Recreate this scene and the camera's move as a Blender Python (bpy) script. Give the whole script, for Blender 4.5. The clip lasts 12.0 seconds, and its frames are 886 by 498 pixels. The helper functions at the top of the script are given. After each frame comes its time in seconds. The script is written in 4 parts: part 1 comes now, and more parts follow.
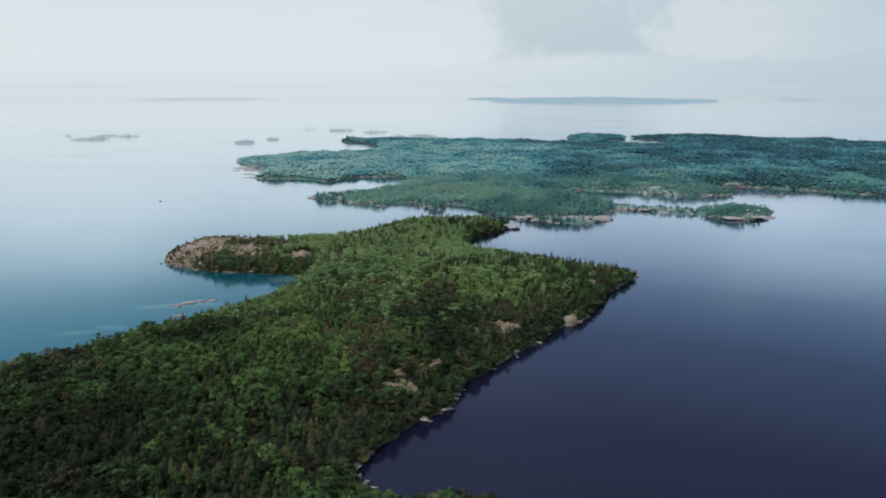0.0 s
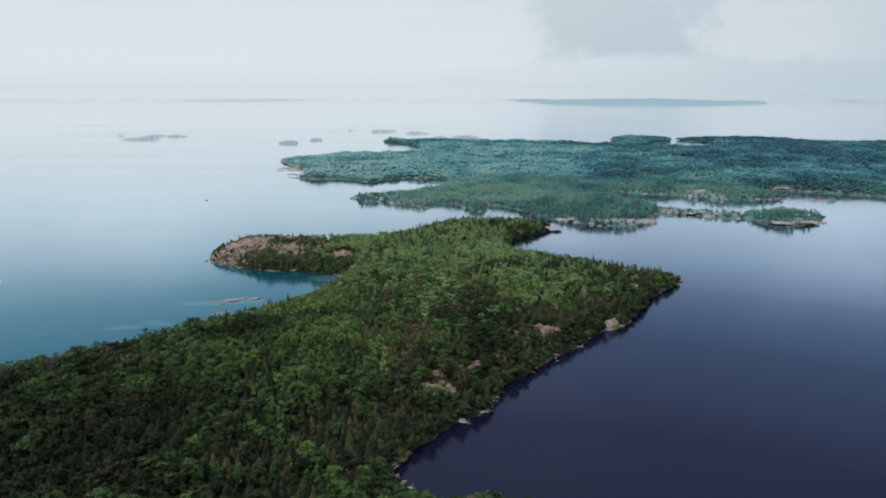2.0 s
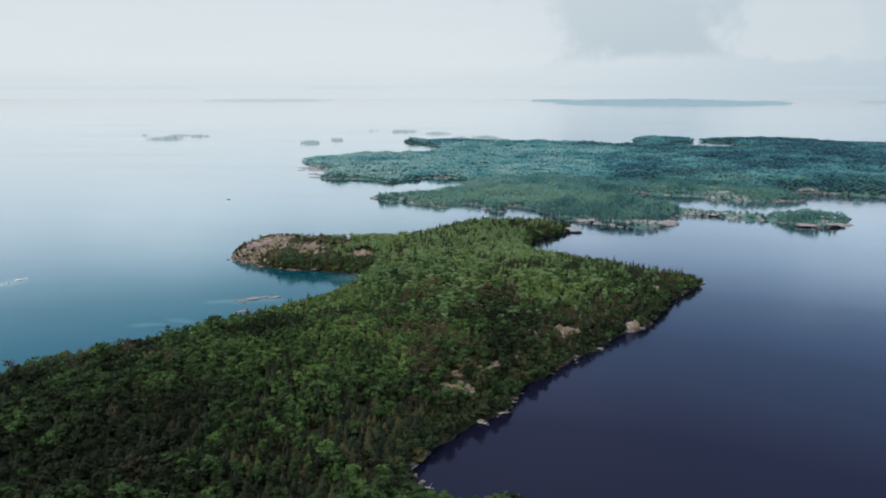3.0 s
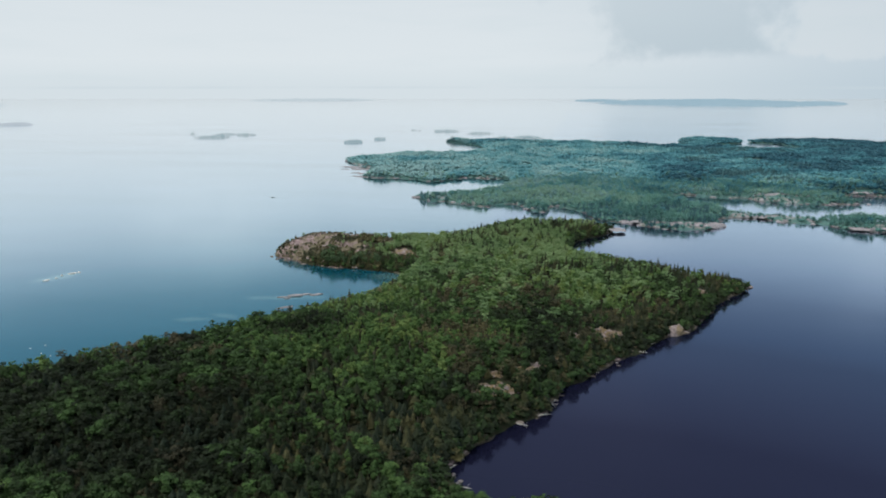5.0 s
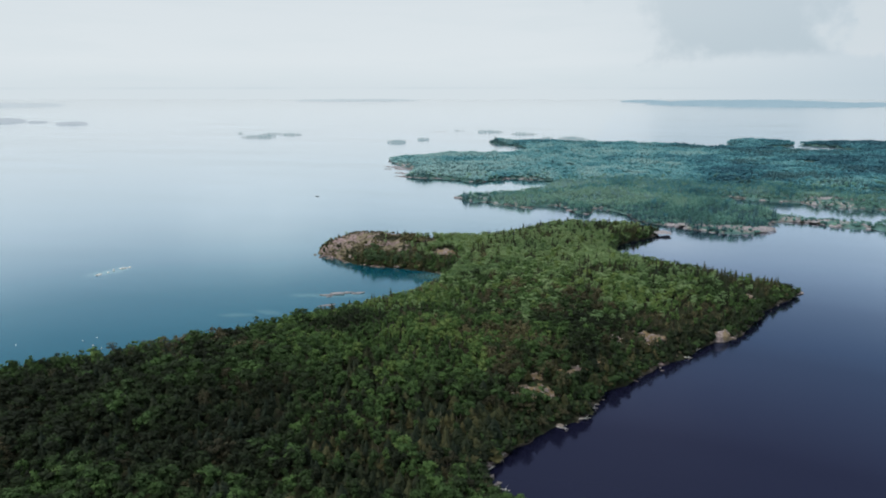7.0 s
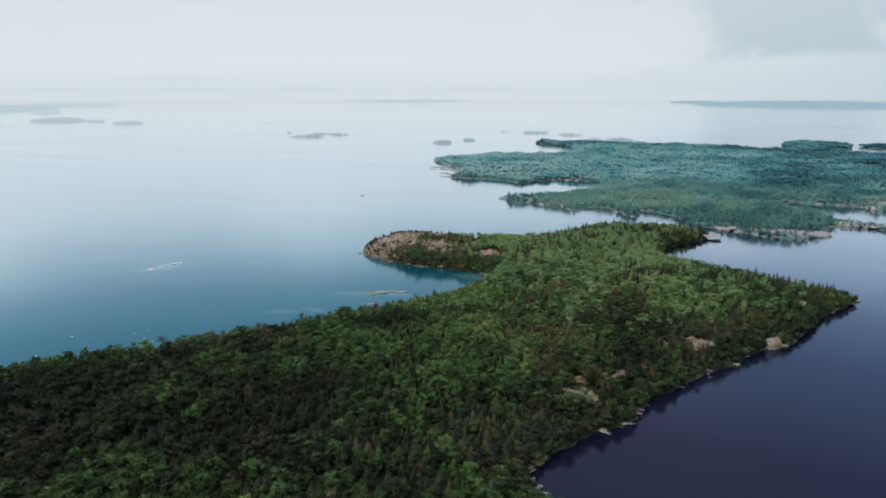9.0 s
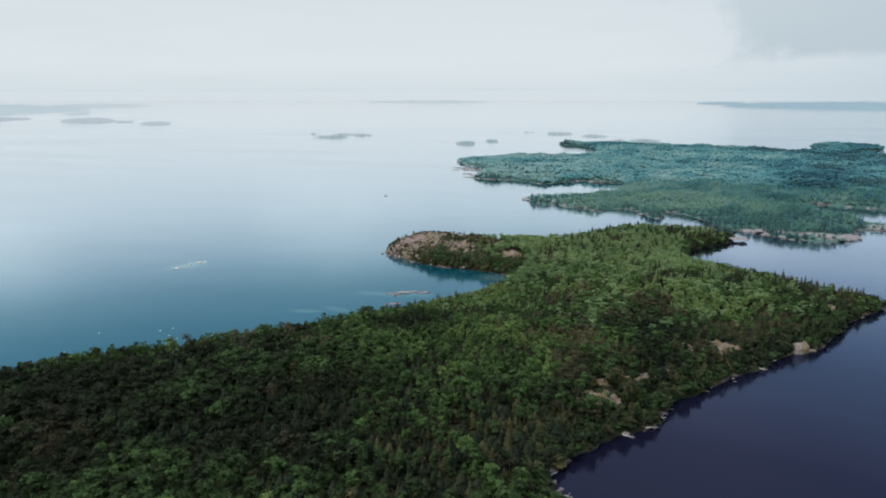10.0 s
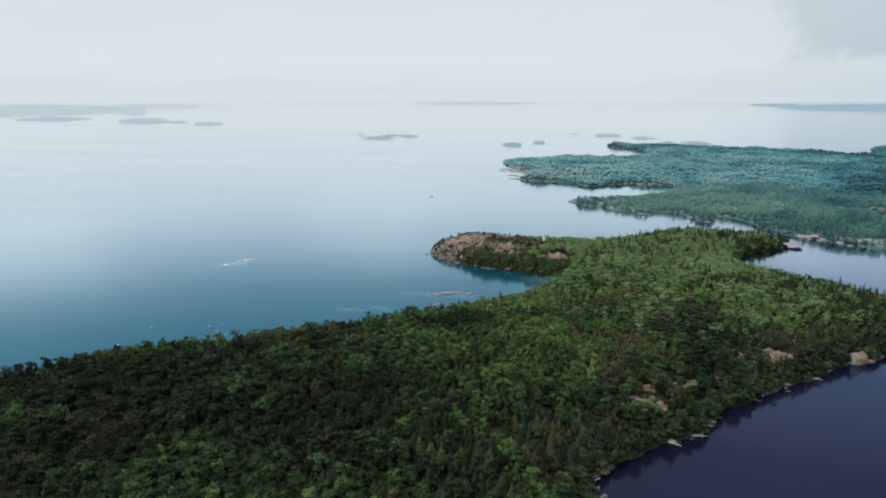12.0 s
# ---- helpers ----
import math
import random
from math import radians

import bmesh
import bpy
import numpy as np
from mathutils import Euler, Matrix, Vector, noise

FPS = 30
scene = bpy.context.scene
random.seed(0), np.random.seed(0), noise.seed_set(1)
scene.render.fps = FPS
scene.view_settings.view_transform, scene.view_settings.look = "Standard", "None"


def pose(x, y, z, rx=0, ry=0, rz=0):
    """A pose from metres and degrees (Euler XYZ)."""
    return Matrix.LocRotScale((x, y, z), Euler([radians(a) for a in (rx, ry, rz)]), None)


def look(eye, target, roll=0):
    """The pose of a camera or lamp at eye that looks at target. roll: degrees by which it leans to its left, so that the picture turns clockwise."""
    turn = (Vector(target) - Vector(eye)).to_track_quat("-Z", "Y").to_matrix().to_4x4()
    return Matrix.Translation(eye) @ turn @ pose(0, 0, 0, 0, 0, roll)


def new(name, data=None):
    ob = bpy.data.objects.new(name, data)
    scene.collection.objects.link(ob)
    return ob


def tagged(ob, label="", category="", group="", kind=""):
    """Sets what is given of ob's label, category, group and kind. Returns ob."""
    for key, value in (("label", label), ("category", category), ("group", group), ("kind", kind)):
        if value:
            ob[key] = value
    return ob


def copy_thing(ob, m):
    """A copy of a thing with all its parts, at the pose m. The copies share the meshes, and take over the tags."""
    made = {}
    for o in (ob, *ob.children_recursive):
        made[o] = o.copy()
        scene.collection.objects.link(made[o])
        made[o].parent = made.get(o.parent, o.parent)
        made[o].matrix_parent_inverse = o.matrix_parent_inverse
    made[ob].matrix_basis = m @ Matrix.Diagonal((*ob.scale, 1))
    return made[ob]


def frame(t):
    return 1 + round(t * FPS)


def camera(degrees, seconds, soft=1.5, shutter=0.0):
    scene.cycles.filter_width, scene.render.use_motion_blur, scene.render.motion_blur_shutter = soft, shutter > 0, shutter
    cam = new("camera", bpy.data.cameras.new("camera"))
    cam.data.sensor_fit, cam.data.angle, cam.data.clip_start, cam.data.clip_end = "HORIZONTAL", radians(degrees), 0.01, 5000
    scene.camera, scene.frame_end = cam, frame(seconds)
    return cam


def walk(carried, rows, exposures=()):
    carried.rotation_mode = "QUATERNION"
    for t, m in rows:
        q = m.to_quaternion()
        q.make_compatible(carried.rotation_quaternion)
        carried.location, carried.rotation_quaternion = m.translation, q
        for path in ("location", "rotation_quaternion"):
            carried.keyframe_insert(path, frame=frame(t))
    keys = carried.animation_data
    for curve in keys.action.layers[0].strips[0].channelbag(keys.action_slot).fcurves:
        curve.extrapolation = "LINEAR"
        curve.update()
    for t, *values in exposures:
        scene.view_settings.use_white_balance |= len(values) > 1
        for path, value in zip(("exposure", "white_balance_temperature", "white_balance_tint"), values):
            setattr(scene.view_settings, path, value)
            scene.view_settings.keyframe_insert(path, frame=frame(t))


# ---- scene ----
cam = camera(64.3, 12.0, soft=1.9)
PATH = [
    (0.0, pose(0.00, 0.00, 100.00, 76.744, 0, 0.000)),
    (0.5, pose(-0.02, 0.11, 99.98, 76.766, 0, 0.862)),
    (1.0, pose(-0.04, 0.22, 99.97, 76.792, 0, 1.697)),
    (1.5, pose(-0.06, 0.32, 99.95, 76.818, 0, 2.524)),
    (2.0, pose(-0.08, 0.42, 99.93, 76.850, 0, 3.354)),
    (2.5, pose(-0.10, 0.51, 99.89, 76.866, 0, 4.174)),
    (3.0, pose(-0.11, 0.59, 99.85, 76.871, 0, 5.002)),
    (5.0, pose(-0.20, 0.87, 99.68, 76.859, 0, 8.403)),
    (5.5, pose(-0.20, 0.94, 99.63, 76.861, 0, 9.256)),
    (6.0, pose(-0.20, 1.01, 99.59, 76.872, 0, 10.133)),
    (6.5, pose(-0.19, 1.09, 99.54, 76.887, 0, 11.004)),
    (7.0, pose(-0.18, 1.17, 99.48, 76.903, 0, 11.886)),
    (9.0, pose(-0.22, 1.52, 99.22, 76.953, 0, 15.563)),
    (9.5, pose(-0.24, 1.62, 99.15, 77.003, 0, 16.494)),
    (10.0, pose(-0.27, 1.71, 99.06, 77.025, 0, 17.431)),
    (10.5, pose(-0.30, 1.81, 98.96, 77.058, 0, 18.362)),
    (11.0, pose(-0.33, 1.92, 98.88, 77.098, 0, 19.286)),
    (11.5, pose(-0.38, 2.04, 98.80, 77.112, 0, 20.217)),
    (12.0, pose(-0.43, 2.17, 98.73, 77.128, 0, 21.159)),
]
walk(cam, PATH)

# ---------------------------------------------------------------- light
SUN_DIR = Vector((-0.42, -0.45, 0.80)).normalized()      # towards the sun


class Nodes:
    """A small wrapper for building node trees."""

    def __init__(self, tree):
        self.tree = tree
        tree.nodes.clear()

    def add(self, kind, values=None):
        n = self.tree.nodes.new(kind)
        for k, v in (values or {}).items():
            if isinstance(v, bpy.types.NodeSocket):
                self.tree.links.new(v, n.inputs[k])
            else:
                n.inputs[k].default_value = v
        return n

    def math(self, op, a, b=0.0, c=0.0, clamp=False):
        n = self.add("ShaderNodeMath", {0: a, 1: b, 2: c})
        n.operation, n.use_clamp = op, clamp
        return n.outputs[0]

    def attribute(self, name):
        n = self.add("ShaderNodeAttribute")
        n.attribute_name = name
        return n.outputs["Fac"]

    def ramp(self, fac, stops, interpolation="LINEAR"):
        n = self.add("ShaderNodeValToRGB", {0: fac})
        n.color_ramp.interpolation = interpolation
        els = n.color_ramp.elements
        while len(els) < len(stops):
            els.new(0.5)
        for e, (p, c) in zip(els, stops):
            e.position = p
            e.color = (c, c, c, 1) if isinstance(c, (int, float)) else (*c, 1)
        return n.outputs[0]

    def mix(self, fac, a, b, blend="MIX"):
        def col(v):
            return (*v, 1) if isinstance(v, tuple) and len(v) == 3 else v
        n = self.add("ShaderNodeMix", {0: fac, 6: col(a), 7: col(b)})
        n.data_type, n.blend_type = "RGBA", blend
        return n.outputs[2]

    def noise(self, vector, scale, detail=3.0, rough=0.55):
        return self.add("ShaderNodeTexNoise", {"Vector": vector, "Scale": scale, "Detail": detail, "Roughness": rough}).outputs[0]

    def smooth(self, v, lo, hi):
        n = self.add("ShaderNodeMapRange", {0: v, 1: lo, 2: hi, 3: 0.0, 4: 1.0})
        n.interpolation_type = "SMOOTHSTEP"
        return n.outputs[0]


def make_world():
    w = bpy.data.worlds.new("hazy_sky")
    scene.world = w
    w.use_nodes = True
    g = Nodes(w.node_tree)
    elevation = math.asin(SUN_DIR.z)
    sky = g.add("ShaderNodeTexSky")
    sky.sky_type, sky.sun_disc = "NISHITA", False
    sky.sun_elevation, sky.sun_rotation = elevation, math.atan2(SUN_DIR.x, SUN_DIR.y)
    sky.air_density, sky.dust_density, sky.ozone_density = 1.2, 2.0, 1.0
    way = g.add("ShaderNodeTexCoord").outputs["Generated"]
    sep = g.add("ShaderNodeSeparateXYZ", {0: way})
    z = sep.outputs[2]
    # flat-bottomed cloud layer, projected onto a high plane
    up = g.math("ADD", g.math("MAXIMUM", z, 0.0), 0.10)
    flat = g.add("ShaderNodeCombineXYZ", {0: g.math("DIVIDE", sep.outputs[0], up), 1: g.math("DIVIDE", sep.outputs[1], up), 2: 0.0}).outputs[0]
    broken = g.noise(flat, 0.55, 5.0, 0.6)
    fine = g.noise(way, 24.0, 5.0, 0.6)
    soft = g.noise(way, 8.0, 4.0, 0.55)
    # overcast: thick towards the horizon, a little thinner above, brightest overhead
    thick = g.ramp(z, [(0.0, 1.0), (0.16, 0.97), (0.30, 0.80), (0.55, 0.90), (1.0, 0.95)])
    holes = g.math("MULTIPLY", g.math("SUBTRACT", 1.0, g.smooth(broken, 0.30, 0.60)), g.math("MULTIPLY", g.smooth(z, 0.12, 0.35), 0.3))
    veil_amount = g.math("MULTIPLY", thick, g.math("SUBTRACT", 1.0, holes), clamp=True)
    veil = g.ramp(z, [(0.0, (0.665, 0.74, 0.785)), (0.008, (0.68, 0.755, 0.798)), (0.03, (0.72, 0.785, 0.825)), (0.12, (0.70, 0.765, 0.81)), (0.30, (0.46, 0.53, 0.62)), (0.42, (0.62, 0.69, 0.77)), (0.65, (1.20, 1.26, 1.32)), (1.0, (1.62, 1.66, 1.70))])
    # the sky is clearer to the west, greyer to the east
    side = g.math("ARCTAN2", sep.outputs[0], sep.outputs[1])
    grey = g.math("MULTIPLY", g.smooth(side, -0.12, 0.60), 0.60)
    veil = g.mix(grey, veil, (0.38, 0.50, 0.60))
    # one grey cloud with a flat base and a slanting western edge, a bright small one beside it
    ragged = g.math("ADD", g.math("MULTIPLY", g.math("SUBTRACT", soft, 0.5), 0.26), g.math("MULTIPLY", g.math("SUBTRACT", fine, 0.5), 0.12))
    across, high = g.math("ADD", side, ragged), g.math("ADD", z, g.math("MULTIPLY", ragged, 0.25))
    west = g.smooth(g.math("ADD", across, g.math("MULTIPLY", z, 1.05)), 0.105, 0.175)
    east = g.math("SUBTRACT", 1.0, g.smooth(across, 0.225, 0.285))
    height = g.math("MULTIPLY", g.smooth(high, 0.020, 0.040), g.math("SUBTRACT", 1.0, g.smooth(high, 0.16, 0.24)))
    cloud = g.math("MULTIPLY", g.math("MULTIPLY", west, east), height)
    low = g.math("SUBTRACT", 0.62, g.math("MULTIPLY", g.smooth(z, 0.03, 0.12), 0.22))
    veil = g.mix(g.math("MULTIPLY", cloud, low), veil, (0.43, 0.53, 0.60))
    puff = g.math("MULTIPLY", g.smooth(across, 0.255, 0.295), g.math("SUBTRACT", 1.0, g.smooth(across, 0.36, 0.62)))
    puff = g.math("MULTIPLY", puff, g.math("MULTIPLY", g.smooth(high, 0.030, 0.040), g.math("SUBTRACT", 1.0, g.smooth(high, 0.075, 0.15))))
    veil = g.mix(g.math("MULTIPLY", puff, 0.6), veil, (0.68, 0.74, 0.78))
    # lighter breaks between the clouds above
    breaks = g.math("MULTIPLY", g.smooth(g.noise(flat, 0.9, 4.0, 0.55), 0.48, 0.66), g.math("MULTIPLY", g.smooth(z, 0.10, 0.17), g.math("SUBTRACT", 1.0, g.smooth(z, 0.40, 0.60))))
    veil = g.mix(g.math("MULTIPLY", breaks, 0.7), veil, (0.84, 0.88, 0.91))
    streak = g.add("ShaderNodeMapping", {0: way, 3: (3.0, 3.0, 26.0)}).outputs[0]
    streaks = g.smooth(g.noise(streak, 1.6, 4.0, 0.55), 0.45, 0.75)
    veil = g.mix(g.math("MULTIPLY", streaks, 0.14), veil, (0.55, 0.66, 0.71))
    # the farthest shore, a faint line just under the horizon
    shore = g.math("MULTIPLY", g.smooth(z, -0.0062, -0.0050), g.math("SUBTRACT", 1.0, g.smooth(z, -0.0030, -0.0018)))
    shore = g.math("MULTIPLY", shore, g.smooth(g.noise(way, 6.0, 3.0, 0.5), 0.38, 0.60))
    veil = g.mix(g.math("MULTIPLY", shore, 0.45), veil, (0.58, 0.67, 0.725))
    a = g.add("ShaderNodeBackground", {0: sky.outputs[0], 1: 0.08})
    b = g.add("ShaderNodeBackground", {0: veil, 1: 1.0})
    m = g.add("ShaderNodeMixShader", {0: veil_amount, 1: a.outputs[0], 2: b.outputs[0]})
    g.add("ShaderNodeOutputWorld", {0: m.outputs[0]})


make_world()
sun = new("sun", bpy.data.lights.new("sun", "SUN"))
sun.data.energy, sun.data.angle, sun.data.color = 1.9, radians(14), (1.0, 0.95, 0.87)
sun.matrix_world = look(SUN_DIR * 900, (0, 0, 0))
scene.view_settings.exposure = 0.0

# ---------------------------------------------------------------- materials


def material(name):
    m = bpy.data.materials.new(name)
    m.use_nodes = True
    return m, Nodes(m.node_tree)


def finish(g, color, rough=0.8, spec=0.25, bump=None, height=0.1, **more):
    vals = {"Base Color": color, "Roughness": rough, "Specular IOR Level": spec}
    if bump is not None:
        vals["Normal"] = g.add("ShaderNodeBump", {"Height": bump, "Distance": height, "Strength": 1.0}).outputs[0]
    vals.update(more)
    p = g.add("ShaderNodeBsdfPrincipled", vals)
    g.add("ShaderNodeOutputMaterial", {0: p.outputs[0]})
    return p


def foliage(name, stops, thin=0.35, haze_sheen=0.0, haze_tint=(0.75, 0.95, 0.7), vary=0.22):
    """Leaves: the tint of a tree comes from its mesh, or from the object where the tree stands alone."""
    m, g = material(name)
    tint = g.attribute("tint")
    solo = g.attribute("solo")
    own = g.math("MULTIPLY", g.add("ShaderNodeObjectInfo").outputs["Random"], solo)
    island = g.add("ShaderNodeNewGeometry").outputs["Random Per Island"]
    fac = g.math("ADD", g.math("ADD", tint, own), g.math("MULTIPLY", g.math("SUBTRACT", island, 0.5), vary), clamp=True)
    col = g.ramp(fac, stops)
    # the sheen stands in for haze over distant leaves
    d = g.add("ShaderNodeBsdfPrincipled", {"Base Color": col, "Roughness": 0.65, "Specular IOR Level": 0.12, "Sheen Weight": haze_sheen, "Sheen Roughness": 0.32, "Sheen Tint": (*haze_tint, 1)})
    t = g.add("ShaderNodeBsdfTranslucent", {0: col})
    mixed = g.add("ShaderNodeMixShader", {0: thin, 1: d.outputs[0], 2: t.outputs[0]})
    g.add("ShaderNodeOutputMaterial", {0: mixed.outputs[0]})
    return m


# the darkest stops also serve the lens falloff painted into the southwest
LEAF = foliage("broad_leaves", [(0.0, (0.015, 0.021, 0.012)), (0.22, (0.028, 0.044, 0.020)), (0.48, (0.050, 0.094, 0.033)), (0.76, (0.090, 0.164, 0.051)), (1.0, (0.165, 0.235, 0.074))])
# broad leaves paled by haze put into their colour
PALE_LEAF = foliage("hazed_broad_leaves", [(0.0, (0.080, 0.126, 0.064)), (0.3, (0.140, 0.226, 0.102)), (0.6, (0.205, 0.310, 0.140)), (1.0, (0.29, 0.38, 0.185))], 0.5)
NEEDLE = foliage("needles", [(0.0, (0.012, 0.021, 0.013)), (0.4, (0.028, 0.037, 0.018)), (0.7, (0.056, 0.058, 0.025)), (1.0, (0.092, 0.080, 0.036))], 0.12)
DRY = foliage("sparse_olive_twigs", [(0.0, (0.032, 0.031, 0.019)), (0.5, (0.062, 0.058, 0.032)), (1.0, (0.125, 0.115, 0.056))], 0.15)
# mainland leaves and needles: haze put into the colours, paler and bluer
FAR_LEAF = foliage("hazed_far_leaves", [(0.0, (0.020, 0.078, 0.112)), (0.3, (0.052, 0.186, 0.226)), (0.6, (0.112, 0.290, 0.312)), (1.0, (0.245, 0.390, 0.385))], 0.35, 0.9, (0.45, 0.95, 1.0), 0.03)
SHORE_LEAF = foliage("hazed_shore_leaves", [(0.0, (0.056, 0.132, 0.138)), (0.3, (0.098, 0.236, 0.214)), (0.6, (0.162, 0.335, 0.275)), (1.0, (0.26, 0.41, 0.32))], 0.4, 1.0, (0.55, 1.0, 0.95), 0.1)
WOODS_LEAF = foliage("hazed_mainland_leaves", [(0.0, (0.036, 0.094, 0.098)), (0.3, (0.064, 0.166, 0.150)), (0.6, (0.112, 0.250, 0.204)), (1.0, (0.19, 0.32, 0.25))], 0.35, 0.9, (0.55, 1.0, 0.95), 0.1)
FAR_NEEDLE = foliage("hazed_far_needles", [(0.0, (0.030, 0.085, 0.110)), (1.0, (0.075, 0.170, 0.180))], 0.2, 0.8, (0.5, 1.0, 0.95))


def bark_material():
    m, g = material("grey_bark")
    pos = g.add("ShaderNodeTexCoord").outputs["Object"]
    st = g.add("ShaderNodeMapping", {0: pos, 3: (6.0, 6.0, 1.2)}).outputs[0]
    n = g.noise(st, 3.0, 5.0)
    finish(g, g.ramp(n, [(0.3, (0.05, 0.04, 0.032)), (0.7, (0.16, 0.14, 0.12))]), 0.9, 0.1, n, 0.03)
    return m


BARK = bark_material()


def granite(name, warm=1.0, moss=0.75, cover=0.44, algae=0.8, patch=0.22, grey=0.0):
    m, g = material(name)
    pos = g.add("ShaderNodeNewGeometry").outputs["Position"]
    big = g.noise(pos, patch, 5.0, 0.6)
    mid = g.noise(pos, 1.1, 5.0, 0.65)
    grain = g.noise(pos, 7.0, 3.0, 0.6)
    col = g.ramp(mid, [(0.32, (0.085, 0.070, 0.064)), (0.45, (0.22, 0.175 * warm, 0.168 * warm)), (0.57, (0.31, 0.255, 0.25)), (0.68, (0.48, 0.43, 0.42))])
    col = g.mix(g.math("MULTIPLY", grain, 0.35), col, (0.22, 0.19, 0.18))
    crack = g.math("SUBTRACT", 1.0, g.smooth(g.math("ABSOLUTE", g.math("SUBTRACT", g.noise(pos, 0.45, 3.0, 0.55), 0.5)), 0.0, 0.022))
    col = g.mix(g.math("MULTIPLY", crack, 0.75), col, (0.06, 0.05, 0.04))
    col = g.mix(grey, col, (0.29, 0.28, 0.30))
    lichen = g.smooth(big, cover, cover + 0.14)
    col = g.mix(g.math("MULTIPLY", lichen, moss), col, (0.18, 0.135, 0.062))
    # black algae line just above the water
    z = g.add("ShaderNodeSeparateXYZ", {0: pos}).outputs[2]
    wet = g.math("SUBTRACT", 1.0, g.smooth(g.math("ADD", z, g.math("MULTIPLY", mid, 0.5)), 0.35, 0.75))
    col = g.mix(g.math("MULTIPLY", wet, algae), col, (0.05, 0.045, 0.04))
    finish(g, col, 0.85, 0.2, g.math("ADD", mid, g.math("MULTIPLY", grain, 0.3)), 0.35)
    return m


GRANITE = granite("pink_granite")
PALE_GRANITE = granite("pale_granite", 1.2, 0.3, 0.5, 0.15)
MOSSY_GRANITE = granite("mossy_granite", 0.96, 0.85, 0.40, 0.0, 0.5)
# the grey share also puts haze into the mainland knolls and ledges
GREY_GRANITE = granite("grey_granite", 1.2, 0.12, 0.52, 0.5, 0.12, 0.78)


def ground_material(name, litter_a, litter_b, stone, moss=(0.135, 0.125, 0.062), humus=(0.015, 0.018, 0.010)):
    """Bare granite along the water, needle litter, moss and grass further in."""
    m, g = material(name)
    pos = g.add("ShaderNodeNewGeometry").outputs["Position"]
    bare = g.attribute("bare")
    big = g.noise(pos, 0.06, 5.0, 0.6)
    mid = g.noise(pos, 0.5, 5.0, 0.65)
    fine = g.noise(pos, 3.0, 4.0, 0.6)
    rock = g.ramp(mid, stone)
    rock = g.mix(g.math("MULTIPLY", g.smooth(g.noise(pos, 0.16, 5.0, 0.6), 0.42, 0.58), 0.8), rock, moss)
    crack = g.math("SUBTRACT", 1.0, g.smooth(g.math("ABSOLUTE", g.math("SUBTRACT", g.noise(pos, 0.28, 3.0, 0.55), 0.5)), 0.0, 0.03))
    rock = g.mix(g.math("MULTIPLY", crack, 0.8), rock, (0.055, 0.05, 0.035))
    soil = g.mix(g.smooth(mid, 0.4, 0.62), litter_a, litter_b)
    soil = g.mix(g.math("MULTIPLY", fine, 0.4), soil, humus)
    z = g.add("ShaderNodeSeparateXYZ", {0: pos}).outputs[2]
    wet = g.math("SUBTRACT", 1.0, g.smooth(g.math("ADD", z, g.math("MULTIPLY", mid, 0.5)), 0.35, 0.8))
    rock = g.mix(g.math("MULTIPLY", wet, 0.85), rock, (0.045, 0.04, 0.035))
    amount = g.smooth(g.math("ADD", bare, g.math("MULTIPLY", g.math("SUBTRACT", mid, 0.5), 1.1)), 0.4, 0.6)
    col = g.mix(amount, soil, rock)
    finish(g, col, 0.9, 0.15, g.math("ADD", mid, g.math("MULTIPLY", fine, 0.3)), 0.5)
    return m


GROUND = ground_material("island_ground", (0.024, 0.022, 0.013), (0.030, 0.040, 0.017),
                         [(0.30, (0.10, 0.076, 0.074)), (0.46, (0.20, 0.146, 0.142)), (0.60, (0.28, 0.214, 0.21)), (0.76, (0.42, 0.35, 0.345))])
# mainland litter, moss and stone carry painted haze: paler and bluer
FAR_GROUND = ground_material("hazed_far_ground", (0.08, 0.16, 0.15), (0.10, 0.21, 0.18),
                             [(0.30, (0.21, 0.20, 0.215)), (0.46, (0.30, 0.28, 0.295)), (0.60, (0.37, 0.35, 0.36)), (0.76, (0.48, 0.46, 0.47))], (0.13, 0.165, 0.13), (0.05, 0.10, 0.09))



def bleached_stone():
    m, g = material("bleached_stone")
    pos = g.add("ShaderNodeNewGeometry").outputs["Position"]
    n = g.noise(pos, 1.4, 5.0, 0.6)
    finish(g, g.ramp(n, [(0.3, (0.36, 0.35, 0.33)), (0.6, (0.66, 0.66, 0.64)), (0.8, (0.78, 0.78, 0.76))]), 0.8, 0.2, n, 0.2)
    return m


WHITE_STONE = bleached_stone()

# pale shoals under the surface: centre x, y, half length, half width, turn in degrees, how pale
SHOALS = [(-122, 311, 22, 4, 12, 0.28), (-151, 274, 9, 3, 10, 0.22), (-140, 281, 8, 2.5, -10, 0.2), (-255, 328, 13, 6, 60, 0.8), (-80, 355, 14, 7, 0, 0.3)]


